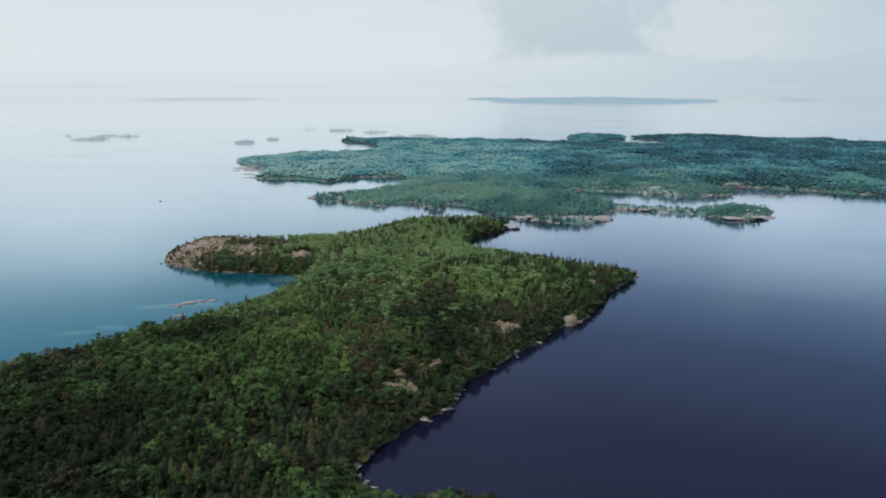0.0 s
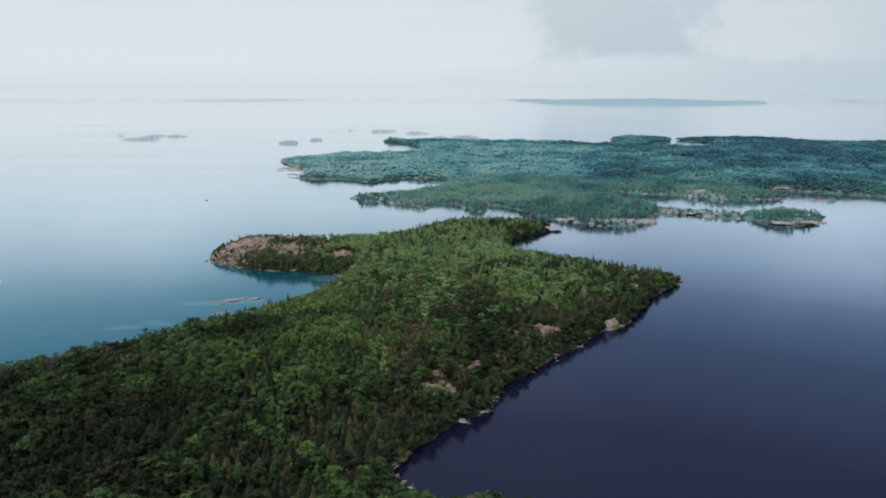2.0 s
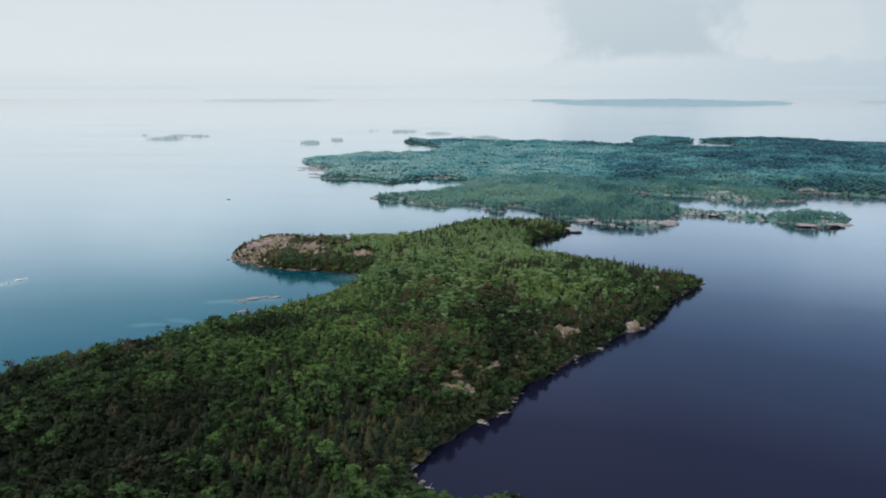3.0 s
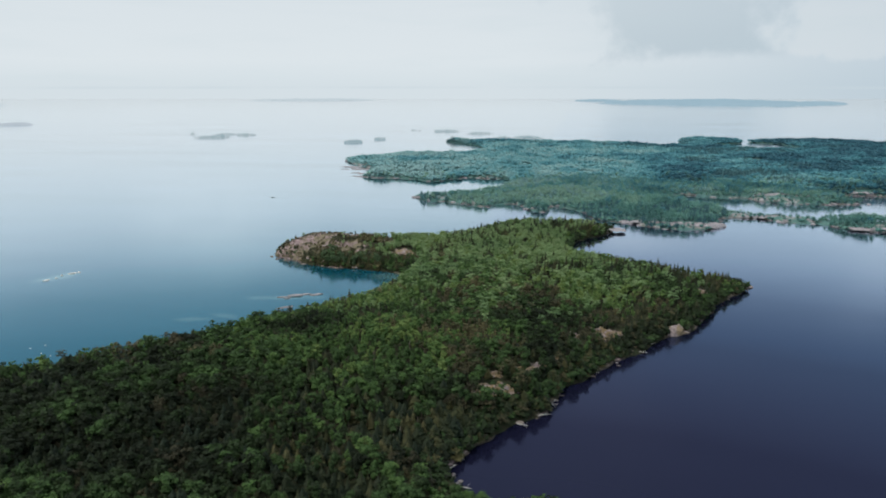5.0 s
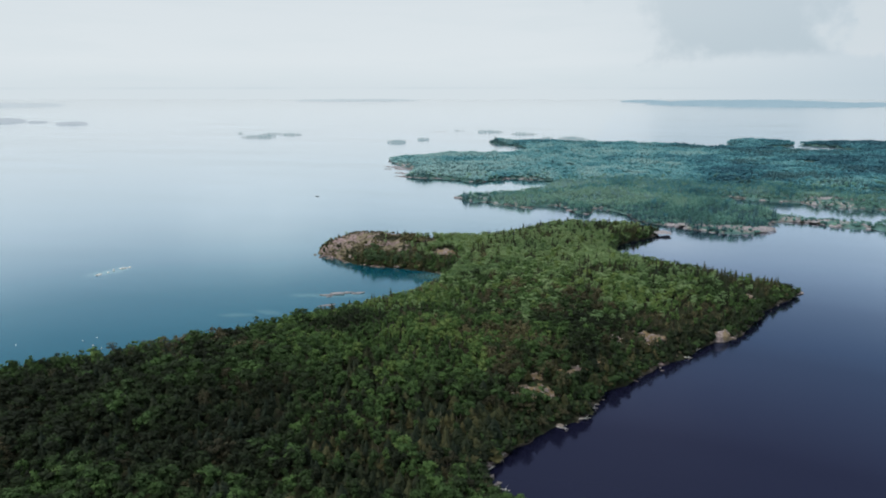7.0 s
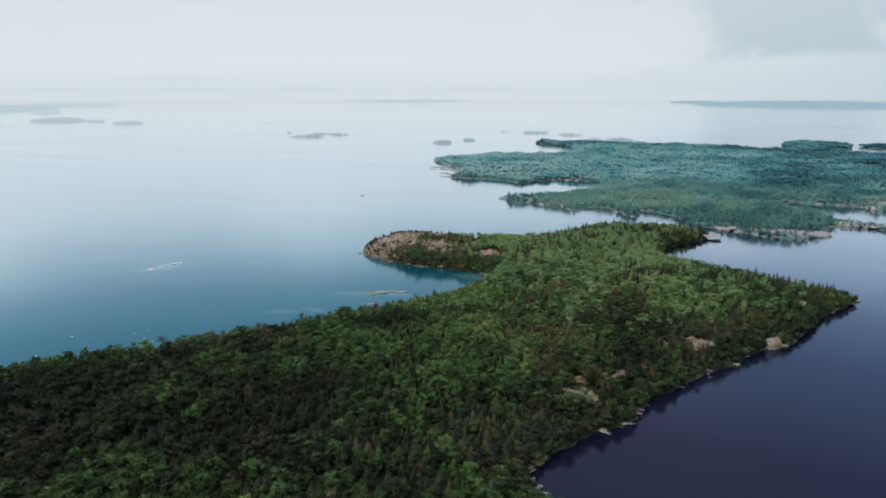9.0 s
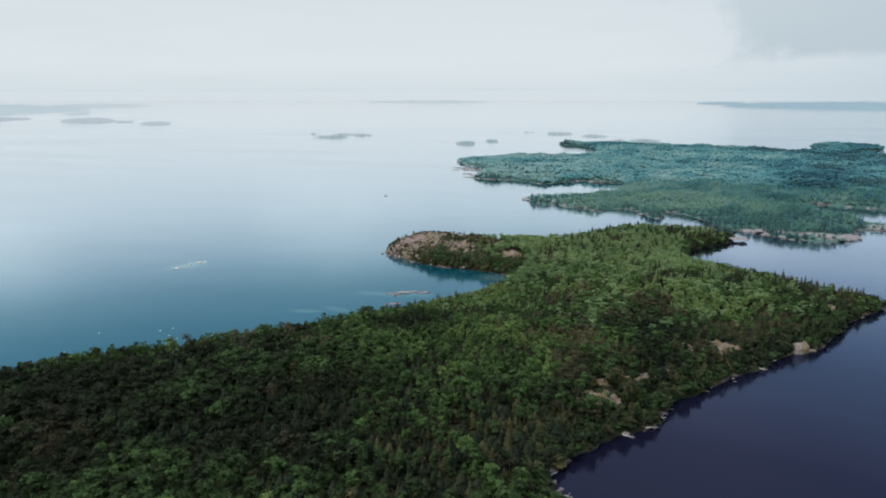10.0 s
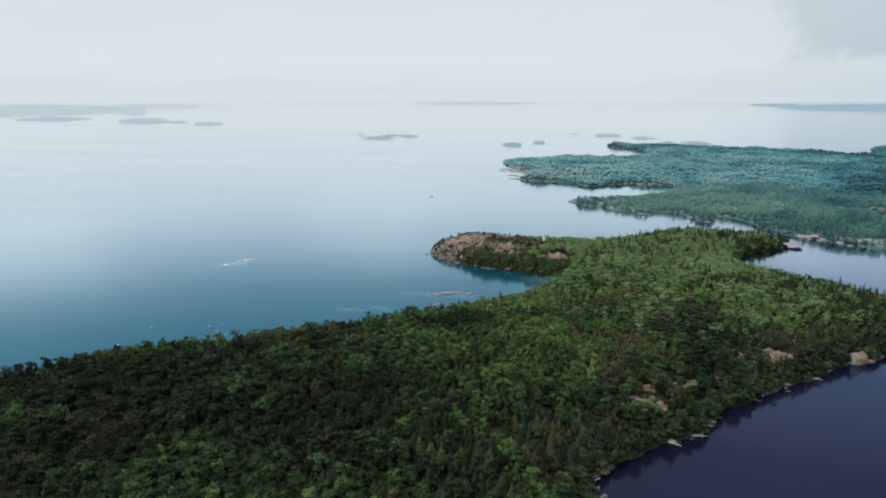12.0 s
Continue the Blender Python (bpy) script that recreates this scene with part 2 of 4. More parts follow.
def water_material():
    m, g = material("lake_water")
    pos = g.add("ShaderNodeNewGeometry").outputs["Position"]
    sep = g.add("ShaderNodeSeparateXYZ", {0: pos})
    x, y = sep.outputs[0], sep.outputs[1]
    # clear open lake to the west of the island, peat-dark sheltered bay to the east
    east = g.smooth(g.math("SUBTRACT", x, g.math("MULTIPLY", y, 0.05)), -85.0, -45.0)
    big = g.noise(pos, 0.006, 4.0, 0.55)
    lake = g.mix(g.smooth(big, 0.3, 0.7), (0.002, 0.062, 0.096), (0.004, 0.076, 0.108))
    bay = g.mix(g.smooth(big, 0.3, 0.7), (0.0056, 0.0062, 0.0165), (0.0068, 0.0076, 0.0200))
    col = g.mix(east, lake, bay)
    warp = g.noise(pos, 0.12, 4.0, 0.6)
    for cx, cy, a, b, turn, pale in SHOALS:
        c, s = math.cos(radians(turn)), math.sin(radians(turn))
        dx, dy = g.math("SUBTRACT", x, cx), g.math("SUBTRACT", y, cy)
        u = g.math("ADD", g.math("MULTIPLY", dx, c / a), g.math("MULTIPLY", dy, s / a))
        v = g.math("ADD", g.math("MULTIPLY", dx, -s / b), g.math("MULTIPLY", dy, c / b))
        r = g.math("ADD", g.math("ADD", g.math("MULTIPLY", u, u), g.math("MULTIPLY", v, v)), g.math("MULTIPLY", g.math("SUBTRACT", warp, 0.5), 2.2))
        shallow = g.math("MULTIPLY", g.math("SUBTRACT", 1.0, g.smooth(r, 0.2, 1.3)), pale)
        col = g.mix(shallow, col, (0.20, 0.32, 0.30))
    # wind patches make the gloss uneven; ripples only tilt it slightly
    st = g.add("ShaderNodeMapping", {0: pos, 2: (0, 0, 0.5), 3: (1.0, 0.45, 1.0)}).outputs[0]
    ripples = g.noise(st, 0.8, 3.0, 0.6)
    wind = g.noise(g.add("ShaderNodeMapping", {0: pos, 2: (0, 0, 0.2), 3: (0.25, 1.0, 1.0)}).outputs[0], 0.010, 4.0, 0.6)
    rough = g.add("ShaderNodeMapRange", {0: wind, 1: 0.35, 2: 0.65, 3: 0.08, 4: 0.16}).outputs[0]
    bump = g.add("ShaderNodeBump", {"Height": ripples, "Distance": 0.03, "Strength": 0.5}).outputs[0]
    facing = g.add("ShaderNodeLayerWeight", {0: 0.5}).outputs["Facing"]
    # gloss rises faster than Fresnel, to lend far water the haze's brightness
    gloss = g.ramp(facing, [(0.0, 0.02), (0.42, 0.025), (0.55, 0.060), (0.66, 0.195), (0.73, 0.42), (0.78, 0.73), (0.83, 0.92), (0.94, 0.97), (0.985, 1.0)])
    body = g.add("ShaderNodeBsdfDiffuse", {0: col})
    lake_shine = g.ramp(facing, [(0.55, (0.36, 0.78, 1.0)), (0.70, (0.54, 0.85, 1.0)), (0.80, (0.78, 0.92, 1.0)), (0.93, (0.95, 0.98, 1.0)), (0.98, (0.99, 1.0, 1.0))])
    bay_shine = g.ramp(facing, [(0.55, (0.54, 0.62, 1.0)), (0.68, (0.48, 0.67, 1.0)), (0.79, (0.72, 0.85, 1.0)), (0.93, (0.91, 0.96, 1.0)), (0.98, (0.99, 1.0, 1.0))])
    shine = g.add("ShaderNodeBsdfGlossy", {"Color": g.mix(east, lake_shine, bay_shine), "Roughness": rough, "Normal": bump})
    gloss = g.math("MULTIPLY", gloss, g.add("ShaderNodeMapRange", {0: wind, 1: 0.3, 2: 0.7, 3: 0.95, 4: 1.03}).outputs[0], clamp=True)
    both = g.add("ShaderNodeMixShader", {0: gloss, 1: body.outputs[0], 2: shine.outputs[0]})
    g.add("ShaderNodeOutputMaterial", {0: both.outputs[0]})
    return m


WATER = water_material()


def airlight_material(name, a, b):
    """Woods kilometres away and nearer islets, their airlight put into a glow: a backdrop."""
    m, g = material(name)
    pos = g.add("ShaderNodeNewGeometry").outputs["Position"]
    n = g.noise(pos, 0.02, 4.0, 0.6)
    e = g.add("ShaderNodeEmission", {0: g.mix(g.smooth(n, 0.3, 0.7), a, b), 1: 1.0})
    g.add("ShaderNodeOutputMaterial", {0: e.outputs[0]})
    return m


HAZE_WOODS = airlight_material("pale_distant_woods", (0.45, 0.525, 0.59), (0.48, 0.555, 0.62))
FAINT_WOODS = airlight_material("faint_distant_woods", (0.53, 0.615, 0.67), (0.56, 0.645, 0.70))
MIST_WOODS = airlight_material("misty_distant_woods", (0.49, 0.595, 0.655), (0.52, 0.62, 0.68))
ISLET_ROCK = airlight_material("airlight_islet_rock", (0.40, 0.46, 0.50), (0.48, 0.53, 0.56))
ISLET_TREES = airlight_material("airlight_islet_trees", (0.26, 0.37, 0.42), (0.32, 0.43, 0.47))
BLUE_WOODS = airlight_material("blue_airlight_woods", (0.32, 0.465, 0.56), (0.35, 0.495, 0.59))

# ---------------------------------------------------------------- mesh helpers


def mesh_of(name, verts, faces, mat, smooth=False, attrs=None):
    """A mesh from arrays; faces all have the same number of corners."""
    verts, faces = np.asarray(verts, np.float32), np.asarray(faces, np.int32)
    me = bpy.data.meshes.new(name)
    n = faces.shape[1]
    me.vertices.add(len(verts))
    me.vertices.foreach_set("co", verts.ravel())
    me.loops.add(faces.size)
    me.loops.foreach_set("vertex_index", faces.ravel())
    me.polygons.add(len(faces))
    me.polygons.foreach_set("loop_start", np.arange(0, faces.size, n, dtype=np.int32))
    me.polygons.foreach_set("loop_total", np.full(len(faces), n, np.int32))
    me.polygons.foreach_set("use_smooth", np.full(len(faces), smooth, bool))
    for key, vals in (attrs or {}).items():
        me.attributes.new(key, "FLOAT", "POINT").data.foreach_set("value", np.asarray(vals, np.float32))
    me.update(calc_edges=True)
    me.materials.append(mat)
    return me


def part(name, mesh, parent, label=""):
    ob = new(name, mesh)
    ob.parent = parent
    return tagged(ob, label)


def from_bmesh(name, bm, mat, smooth=False):
    me = bpy.data.meshes.new(name)
    for f in bm.faces:
        f.smooth = smooth
    bm.to_mesh(me)
    bm.free()
    me.materials.append(mat)
    return me


RNG = np.random.default_rng(7)


def value_noise(x, y, cell, seed=0):
    """Smooth noise from -1 to 1 on the plan."""
    def h(i, j):
        n = np.sin(i * 127.1 + j * 311.7 + seed * 74.7) * 43758.5453
        return (n - np.floor(n)) * 2 - 1
    x, y = np.asarray(x, float) / cell, np.asarray(y, float) / cell
    i, j = np.floor(x), np.floor(y)
    u, v = x - i, y - j
    u, v = u * u * (3 - 2 * u), v * v * (3 - 2 * v)
    return (h(i, j) * (1 - u) + h(i + 1, j) * u) * (1 - v) + (h(i, j + 1) * (1 - u) + h(i + 1, j + 1) * u) * v


def rounded(points, turns=2):
    p = np.array(points, float)
    for _ in range(turns):
        q = np.roll(p, -1, 0)
        p = np.stack([p * 0.75 + q * 0.25, p * 0.25 + q * 0.75], 1).reshape(-1, 2)
    return p


def inland(x, y, coast):
    """Metres from the coast: positive on land."""
    x, y = np.asarray(x, float), np.asarray(y, float)
    best, inside = np.full(x.shape, 1e18), np.zeros(x.shape, bool)
    for (ax, ay), (bx, by) in zip(coast, np.roll(coast, -1, 0)):
        dx, dy = bx - ax, by - ay
        k = np.clip(((x - ax) * dx + (y - ay) * dy) / (dx * dx + dy * dy + 1e-9), 0, 1)
        best = np.minimum(best, (x - ax - k * dx) ** 2 + (y - ay - k * dy) ** 2)
        if dy:
            inside ^= ((ay > y) != (by > y)) & (x < dx * (y - ay) / dy + ax)
    return np.where(inside, 1, -1) * np.sqrt(best)


class Land:
    """A landmass: its coastline, height and bare patches, as functions of the plan."""

    def __init__(self, coast, rise, reach, ledge, wobble, rocky, bare_spots=(), hills=(), ragged=0.0):
        self.coast, self.rise, self.reach, self.ledge, self.wobble = rounded(coast), rise, reach, ledge, wobble
        self.bare_spots, self.hills, self.rocky = bare_spots, hills, rocky
        self.clear, self.ragged = [], ragged

    def depth(self, x, y):
        w = self.wobble
        return inland(x, y, self.coast) + self.ragged * value_noise(x, y, 17, 7) + value_noise(x, y, 9 * w, 3) * 1.6 * w + value_noise(x, y, 3.5 * w, 5) * 0.8 * w

    def height(self, x, y, d=None):
        d = self.depth(x, y) if d is None else d
        up = np.maximum(d, 0)
        h = self.ledge * (1 - np.exp(-up / 2.5)) + self.rise * (1 - np.exp(-up / self.reach))
        h = h + np.minimum(up / 25, 1) * (value_noise(x, y, 45, 1) * 1.6 + value_noise(x, y, 17, 2) * 0.8)
        for cx, cy, r, top in self.hills:
            h = h + top * np.exp(-((x - cx) ** 2 + (y - cy) ** 2) / r**2) * np.minimum(up / 8, 1)
        return np.where(d > 0, h, d * 0.6)

    def bare(self, x, y, d):
        b = np.clip(1.0 - d / 4.0, 0, 1) * np.clip(self.rocky + value_noise(x, y, 13, 14) * 0.8, 0, 1) * np.clip((1000 - y) / 60, 0, 1)
        for cx, cy, a, c, turn in self.bare_spots:
            co, si = math.cos(radians(turn)), math.sin(radians(turn))
            u, v = ((x - cx) * co + (y - cy) * si) / a, (-(x - cx) * si + (y - cy) * co) / c
            b = np.maximum(b, np.clip(1.6 - u * u - v * v, 0, 1) * np.clip(0.62 + 0.55 * value_noise(x, y, 7, 16) + 0.3 * value_noise(x, y, 3, 17), 0, 0.95))
        return b

    def build(self, name, step, mat, label):
        lo, hi = self.coast.min(0) - 12, self.coast.max(0) + 12
        xs, ys = np.arange(lo[0], hi[0], step), np.arange(lo[1], hi[1], step)
        x, y = np.meshgrid(xs, ys)
        x = x + value_noise(x, y, step * 1.3, 8) * step * 0.25
        y = y + value_noise(x, y, step * 1.3, 9) * step * 0.25
        d = self.depth(x, y)
        z = np.maximum(self.height(x, y, d), -4.0)
        b = self.bare(x, y, d)
        z = z + np.where(d > 0, b * (value_noise(x, y, 9, 13) * 1.1 + value_noise(x, y, 5, 11) * 0.9 + value_noise(x, y, 2.6, 12) * 0.55), 0)
        n, m = x.shape
        idx = np.arange(n * m).reshape(n, m)
        quads = np.stack([idx[:-1, :-1], idx[:-1, 1:], idx[1:, 1:], idx[1:, :-1]], -1).reshape(-1, 4)
        quads = quads[d.ravel()[quads].max(1) > -7]
        used, inv = np.unique(quads, return_inverse=True)
        verts = np.stack([x, y, z], -1).reshape(-1, 3)[used]
        ob = new(name, mesh_of(name, verts, inv.reshape(-1, 4), mat, True, {"bare": b.ravel()[used]}))
        return tagged(ob, label, "ground", kind="structure")


# ---------------------------------------------------------------- the lake and the land
def build_water():
    bm = bmesh.new()
    bmesh.ops.create_circle(bm, cap_ends=True, segments=96, radius=7000)
    ob = new("water", from_bmesh("water", bm, WATER))
    tagged(ob, "calm lake, teal in the open and dark in the bay", "water", kind="structure")


build_water()

EAST_SHORE = [(15, 150), (2, 151), (-8, 152), (-14, 153), (-20, 156), (-24, 165), (-21, 177), (-14, 188), (-6, 196), (0, 203), (3, 213), (12, 229), (25, 247), (36, 262),
              (47, 279), (59, 288), (68, 305), (79, 325), (91, 346), (104, 359), (94, 365), (81, 362), (65, 372), (36, 386), (20, 398)]
NORTH_POINT = [(15, 430), (18, 452), (30, 470), (49, 493), (43, 502), (23, 500), (-18, 494), (-36, 470), (-52, 446), (-71, 430), (-100, 431), (-129, 434), (-151, 424), (-163, 408),
               (-163, 392), (-150, 384), (-135, 376), (-121, 370), (-105, 367), (-90, 366), (-80, 363), (-72, 357), (-74, 347)]
WEST_SHORE = [(-74, 328), (-84, 303), (-97, 286), (-109, 269), (-123, 250), (-137, 236), (-152, 224), (-187, 202), (-203, 184), (-212, 168), (-222, 152), (-245, 110), (-262, 40)]
SOUTH_SHORE = [(-250, -70), (-150, -140), (10, -130), (55, -40), (50, 60), (34, 114), (23, 145)]
NEAR = Land(EAST_SHORE + NORTH_POINT + WEST_SHORE + SOUTH_SHORE, 4.3, 16.0, 1.9, 1.0, 0.4,
            bare_spots=[(-14, 208, 6, 5, 15), (-4, 224, 7, 4, 45), (25, 267, 7, 5, 20), (11, 260, 4, 3, 0), (-114, 408, 32, 17, -8), (-145, 388, 22, 10, -16), (-118, 384, 20, 8, -12), (-136, 400, 20, 7, -10), (-78, 373, 8, 5, 0), (-92, 400, 8, 4, -10),
                        (96, 358, 9, 4, 40), (42, 492, 9, 7, 40), (-203, 160, 4, 3, 0), (11, 149, 7, 2, 0)],
            hills=[(-60, 230, 70, 4.0), (20, 330, 60, 3.0), (-20, 440, 45, 3.0), (-140, 404, 26, 4.2), (-77, 378, 11, 4.0), (-104, 408, 30, 2.0)])

LOBE_COAST = [(-272, 930), (-249, 884), (-227, 843), (-210, 822), (-197, 797), (-206, 770), (-196, 750), (-175, 750), (-160, 753), (-142, 745), (-130, 733), (-121, 728), (-110, 735), (-103, 753),
              (-94, 753), (-88, 769), (-77, 766), (-60, 763), (-38, 768), (-38, 735), (-44, 694), (-56, 677), (-66, 658), (-77, 640), (-90, 632), (-106, 636)]
SOUTH_COAST = [(-121, 629), (-109, 613), (-100, 602), (-93, 606), (-85, 604), (-79, 593), (-63, 588), (-53, 578), (-46, 583), (-42, 595), (-28, 600), (-18, 590), (-13, 572), (-6, 560), (1, 566), (3, 588),
               (12, 590), (21, 583), (27, 571), (33, 552), (38, 539), (44, 531), (54, 526), (62, 527), (66, 517), (77, 511), (87, 508), (99, 503), (117, 511), (124, 523), (126, 546), (137, 557)]
SPIT = [(146, 559), (157, 557), (172, 549), (183, 539), (197, 543), (206, 531), (216, 521), (230, 514), (242, 519), (262, 553), (248, 552), (239, 563), (216, 560), (200, 554), (188, 562), (168, 567),
        (148, 574), (134, 590), (120, 608), (107, 632), (104, 650)]
BAY_COAST = [(112, 664), (123, 674), (141, 666), (159, 661), (181, 659), (184, 642), (197, 639), (211, 633), (222, 636), (229, 628), (242, 637), (256, 636), (277, 643), (260, 649), (250, 656), (247, 668),
             (263, 685), (287, 691), (313, 686), (335, 674), (369, 656), (403, 636), (494, 600), (640, 560), (800, 620)]
NORTH_COAST = [(900, 900), (800, 1050), (728, 1175), (668, 1170), (682, 1245), (576, 1262), (540, 1332), (490, 1362), (404, 1366), (352, 1328), (346, 1312), (376, 1300), (396, 1262), (392, 1150), (357, 1132),
               (299, 1146), (262, 1164), (268, 1250), (330, 1288), (338, 1330), (290, 1352), (232, 1335), (222, 1262), (224, 1200), (202, 1176)]
NORTH_WOODS = [(168, 1190), (142, 1208), (124, 1248), (92, 1228), (60, 1266), (36, 1240), (0, 1246), (-85, 1258), (-150, 1266), (-188, 1266), (-154, 1224), (-120, 1184), (-104, 1150), (-98, 1082), (-124, 1046),
               (-168, 1010), (-204, 1020), (-242, 966), (-264, 948)]
FAR = Land(LOBE_COAST + SOUTH_COAST + SPIT + BAY_COAST + NORTH_COAST + NORTH_WOODS, 3.0, 30.0, 1.4, 1.2, 0.65,
           bare_spots=[(-228, 838, 42, 18, 110), (-198, 772, 20, 6, 160), (-110, 625, 9, 8, 0), (108, 514, 14, 5, 10), (62, 527, 10, 4, -15), (170, 556, 34, 13, -12), (240, 530, 14, 5, 20),
                       (196, 646, 22, 5, -20), (285, 690, 24, 4, 5), (150, 720, 14, 8, 0), (380, 665, 12, 5, -25), (-60, 594, 14, 4, -15), (-70, 766, 18, 4, 0),
                       (165, 810, 16, 9, 10), (330, 780, 14, 8, -10), (85, 700, 10, 7, 0), (430, 760, 16, 9, -20), (-20, 850, 16, 10, 0), (250, 930, 22, 12, 0)],
           hills=[(300, 850, 220, 3.0), (600, 1000, 160, 4.0)], ragged=2.0)
OUTCROPS = [(-17.5, 204.5, 3.4, 1.8), (-11.8, 206.5, 3.8, 2.1), (-15, 215, 2.2, 1.2), (-5, 223, 2.4, 1.2), (1, 229, 2.0, 1.0), (21.5, 268, 2.8, 1.4), (27.5, 266, 3.1, 1.7), (24.5, 262.5, 2.0, 1.0), (11, 260, 2.8, 1.3), (71, 330, 3.5, 1.4), (-200, 159, 3.6, 2.8), (-78, 376, 5.0, 2.0), (-71, 373, 3.5, 1.4), (-91, 400, 4.0, 1.6), (4, 236, 2.6, 1.3)]
NEAR.clear = [(x, y, r) for x, y, r, h in OUTCROPS]
NEAR.build("ground_near", 2.5, GROUND, "low granite island covered in mixed woods")
FAR.clear = [(152, 556, 9), (166, 554, 10), (182, 551, 9), (197, 549, 7), (106, 512, 6), (62, 526, 4), (97, 514, 4), (117, 519, 5), (228, 521, 4), (-226, 828, 9), (-212, 790, 8), (-94, 614, 4), (200, 656, 6), (290, 690, 8), (-240, 850, 12), (-205, 776, 9), (165, 810, 9), (330, 780, 9), (85, 700, 7), (430, 760, 10), (-20, 850, 9), (250, 930, 13)]
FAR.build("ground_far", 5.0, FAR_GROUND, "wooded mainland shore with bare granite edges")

# ---------------------------------------------------------------- trees
ICO_BM = bmesh.new()
bmesh.ops.create_icosphere(ICO_BM, subdivisions=1, radius=1.0)
ICO_V = np.array([v.co[:] for v in ICO_BM.verts])
ICO_F = np.array([[v.index for v in f.verts] for f in ICO_BM.faces])
ICO_BM.free()
OCT_V = np.array([(1, 0, 0), (-1, 0, 0), (0, 1, 0), (0, -1, 0), (0, 0, 1), (0, 0, -1)], float)
OCT_F = np.array([(0, 2, 4), (2, 1, 4), (1, 3, 4), (3, 0, 4), (2, 0, 5), (1, 2, 5), (3, 1, 5), (0, 3, 5)])


def unit(v):
    return v / (np.linalg.norm(v, axis=-1, keepdims=True) + 1e-9)


def leaves_on(center, radius, count, size, rng, squash=0.85, up=0.45):
    """Triangular leaf clumps scattered over the upper surface of a bough."""
    n = unit(rng.normal(size=(count, 3)) + (0, 0, up))
    p = center + n * radius * rng.uniform(0.8, 1.18, (count, 1)) * (1, 1, squash)
    t = unit(np.cross(n + rng.normal(scale=0.3, size=(count, 3)), rng.normal(size=(count, 3))))
    b = unit(np.cross(n + rng.normal(scale=0.25, size=(count, 3)), t))
    s = size * rng.uniform(0.6, 1.3, (count, 1))
    v = np.stack([p + t * s, p - t * s * 0.5 + b * s * 0.8, p - t * s * 0.5 - b * s * 0.8], 1).reshape(-1, 3)
    return v, np.arange(count * 3).reshape(-1, 3)


def joined(pieces):
    vs, fs, k = [], [], 0
    for v, f in pieces:
        vs.append(v)
        fs.append(f + k)
        k += len(v)
    return np.concatenate(vs), np.concatenate(fs)


def broadleaf(rng, boughs, leaves, size, core, heart=(1.15, 1.15, 1.8)):
    """The crown of a broad-leaved tree about 8 m high: boughs of leaf clumps round dense cores."""
    out = []
    lean = rng.normal(scale=0.35, size=2)
    long = rng.uniform(0.75, 1.25)
    for i in range(boughs):
        a = rng.uniform(0, 2 * math.pi) if i % 3 == 0 else i * 2.4 + rng.uniform(0, 0.9)
        k = (i + 0.5) / boughs
        r = 1.75 * math.sqrt(k) * rng.uniform(0.55, 1.2)
        c = np.array([r * math.cos(a) * long + lean[0], r * math.sin(a) / long + lean[1], 6.8 - 2.9 * k * k + rng.uniform(-0.6, 0.5)])
        rad = rng.uniform(0.55, 1.2)
        v, f = core
        out.append((c + (v + rng.normal(scale=0.2, size=v.shape)) * rad * (0.66, 0.66, 0.58), f))
        out.append(leaves_on(c, rad, leaves, size, rng))
    out.append(((OCT_V * heart + (0, 0, 4.1)), OCT_F))
    return joined(out)


def conifer(rng, tiers, blades):
    """A narrow pointed conifer about 9 m high: drooping tiers of branches round a spire."""
    out = []
    k = 6
    ring = np.array([(math.cos(a) * 0.55, math.sin(a) * 0.55, 1.2) for a in np.linspace(0, 2 * math.pi, k, endpoint=False)] + [(0, 0, 9.0)])
    out.append((ring, np.array([(i, (i + 1) % k, k) for i in range(k)])))
    for t in range(tiers):
        q = t / max(1, tiers - 1)
        z, r = 1.3 + 6.9 * q, (1.55 * (1 - q) ** 0.8 + 0.22)
        for b in range(blades):
            a = 2 * math.pi * (b + rng.uniform(0, 0.7)) / blades + t
            rr = r * rng.uniform(0.7, 1.2)
            w = 2.4 * rr / blades + 0.12
            d, s = np.array([math.cos(a), math.sin(a), 0]), np.array([-math.sin(a), math.cos(a), 0])
            lift = np.array([0, 0, rng.uniform(0.5, 0.9)])
            tip = d * rr + (0, 0, z - 0.25 * rr)
            out.append((np.array([tip, d * rr * 0.45 + s * w + (0, 0, z), (0, 0, z) + lift, d * rr * 0.45 - s * w + (0, 0, z)]), np.array([(0, 1, 2), (0, 2, 3)])))
    return joined(out)


def simple_crown(rng, leaves, tall=1.0):
    core = (OCT_V + rng.normal(scale=0.12, size=OCT_V.shape)) * (1.8, 1.8, 2.2 * tall) + (0, 0, 4.4)
    v, f = leaves_on(np.array([0, 0, 4.9]), 2.0, leaves, 0.88, rng, 0.9, 0.8)
    return joined([(core, OCT_F), (v, f)])


def mound_crown(rng, leaves):
    """A rounded crown as it shows a kilometre away: an uneven dense mass with a few leaf clumps standing out."""
    core = (ICO_V + rng.normal(scale=0.16, size=ICO_V.shape)) * (2.1, 2.1, 2.2) * rng.uniform(0.85, 1.15, 3) + (0, 0, 4.6)
    return joined([(core, ICO_F), leaves_on(np.array([0, 0, 4.9]), 2.15, leaves, 0.6, rng, 0.9, 0.8)])


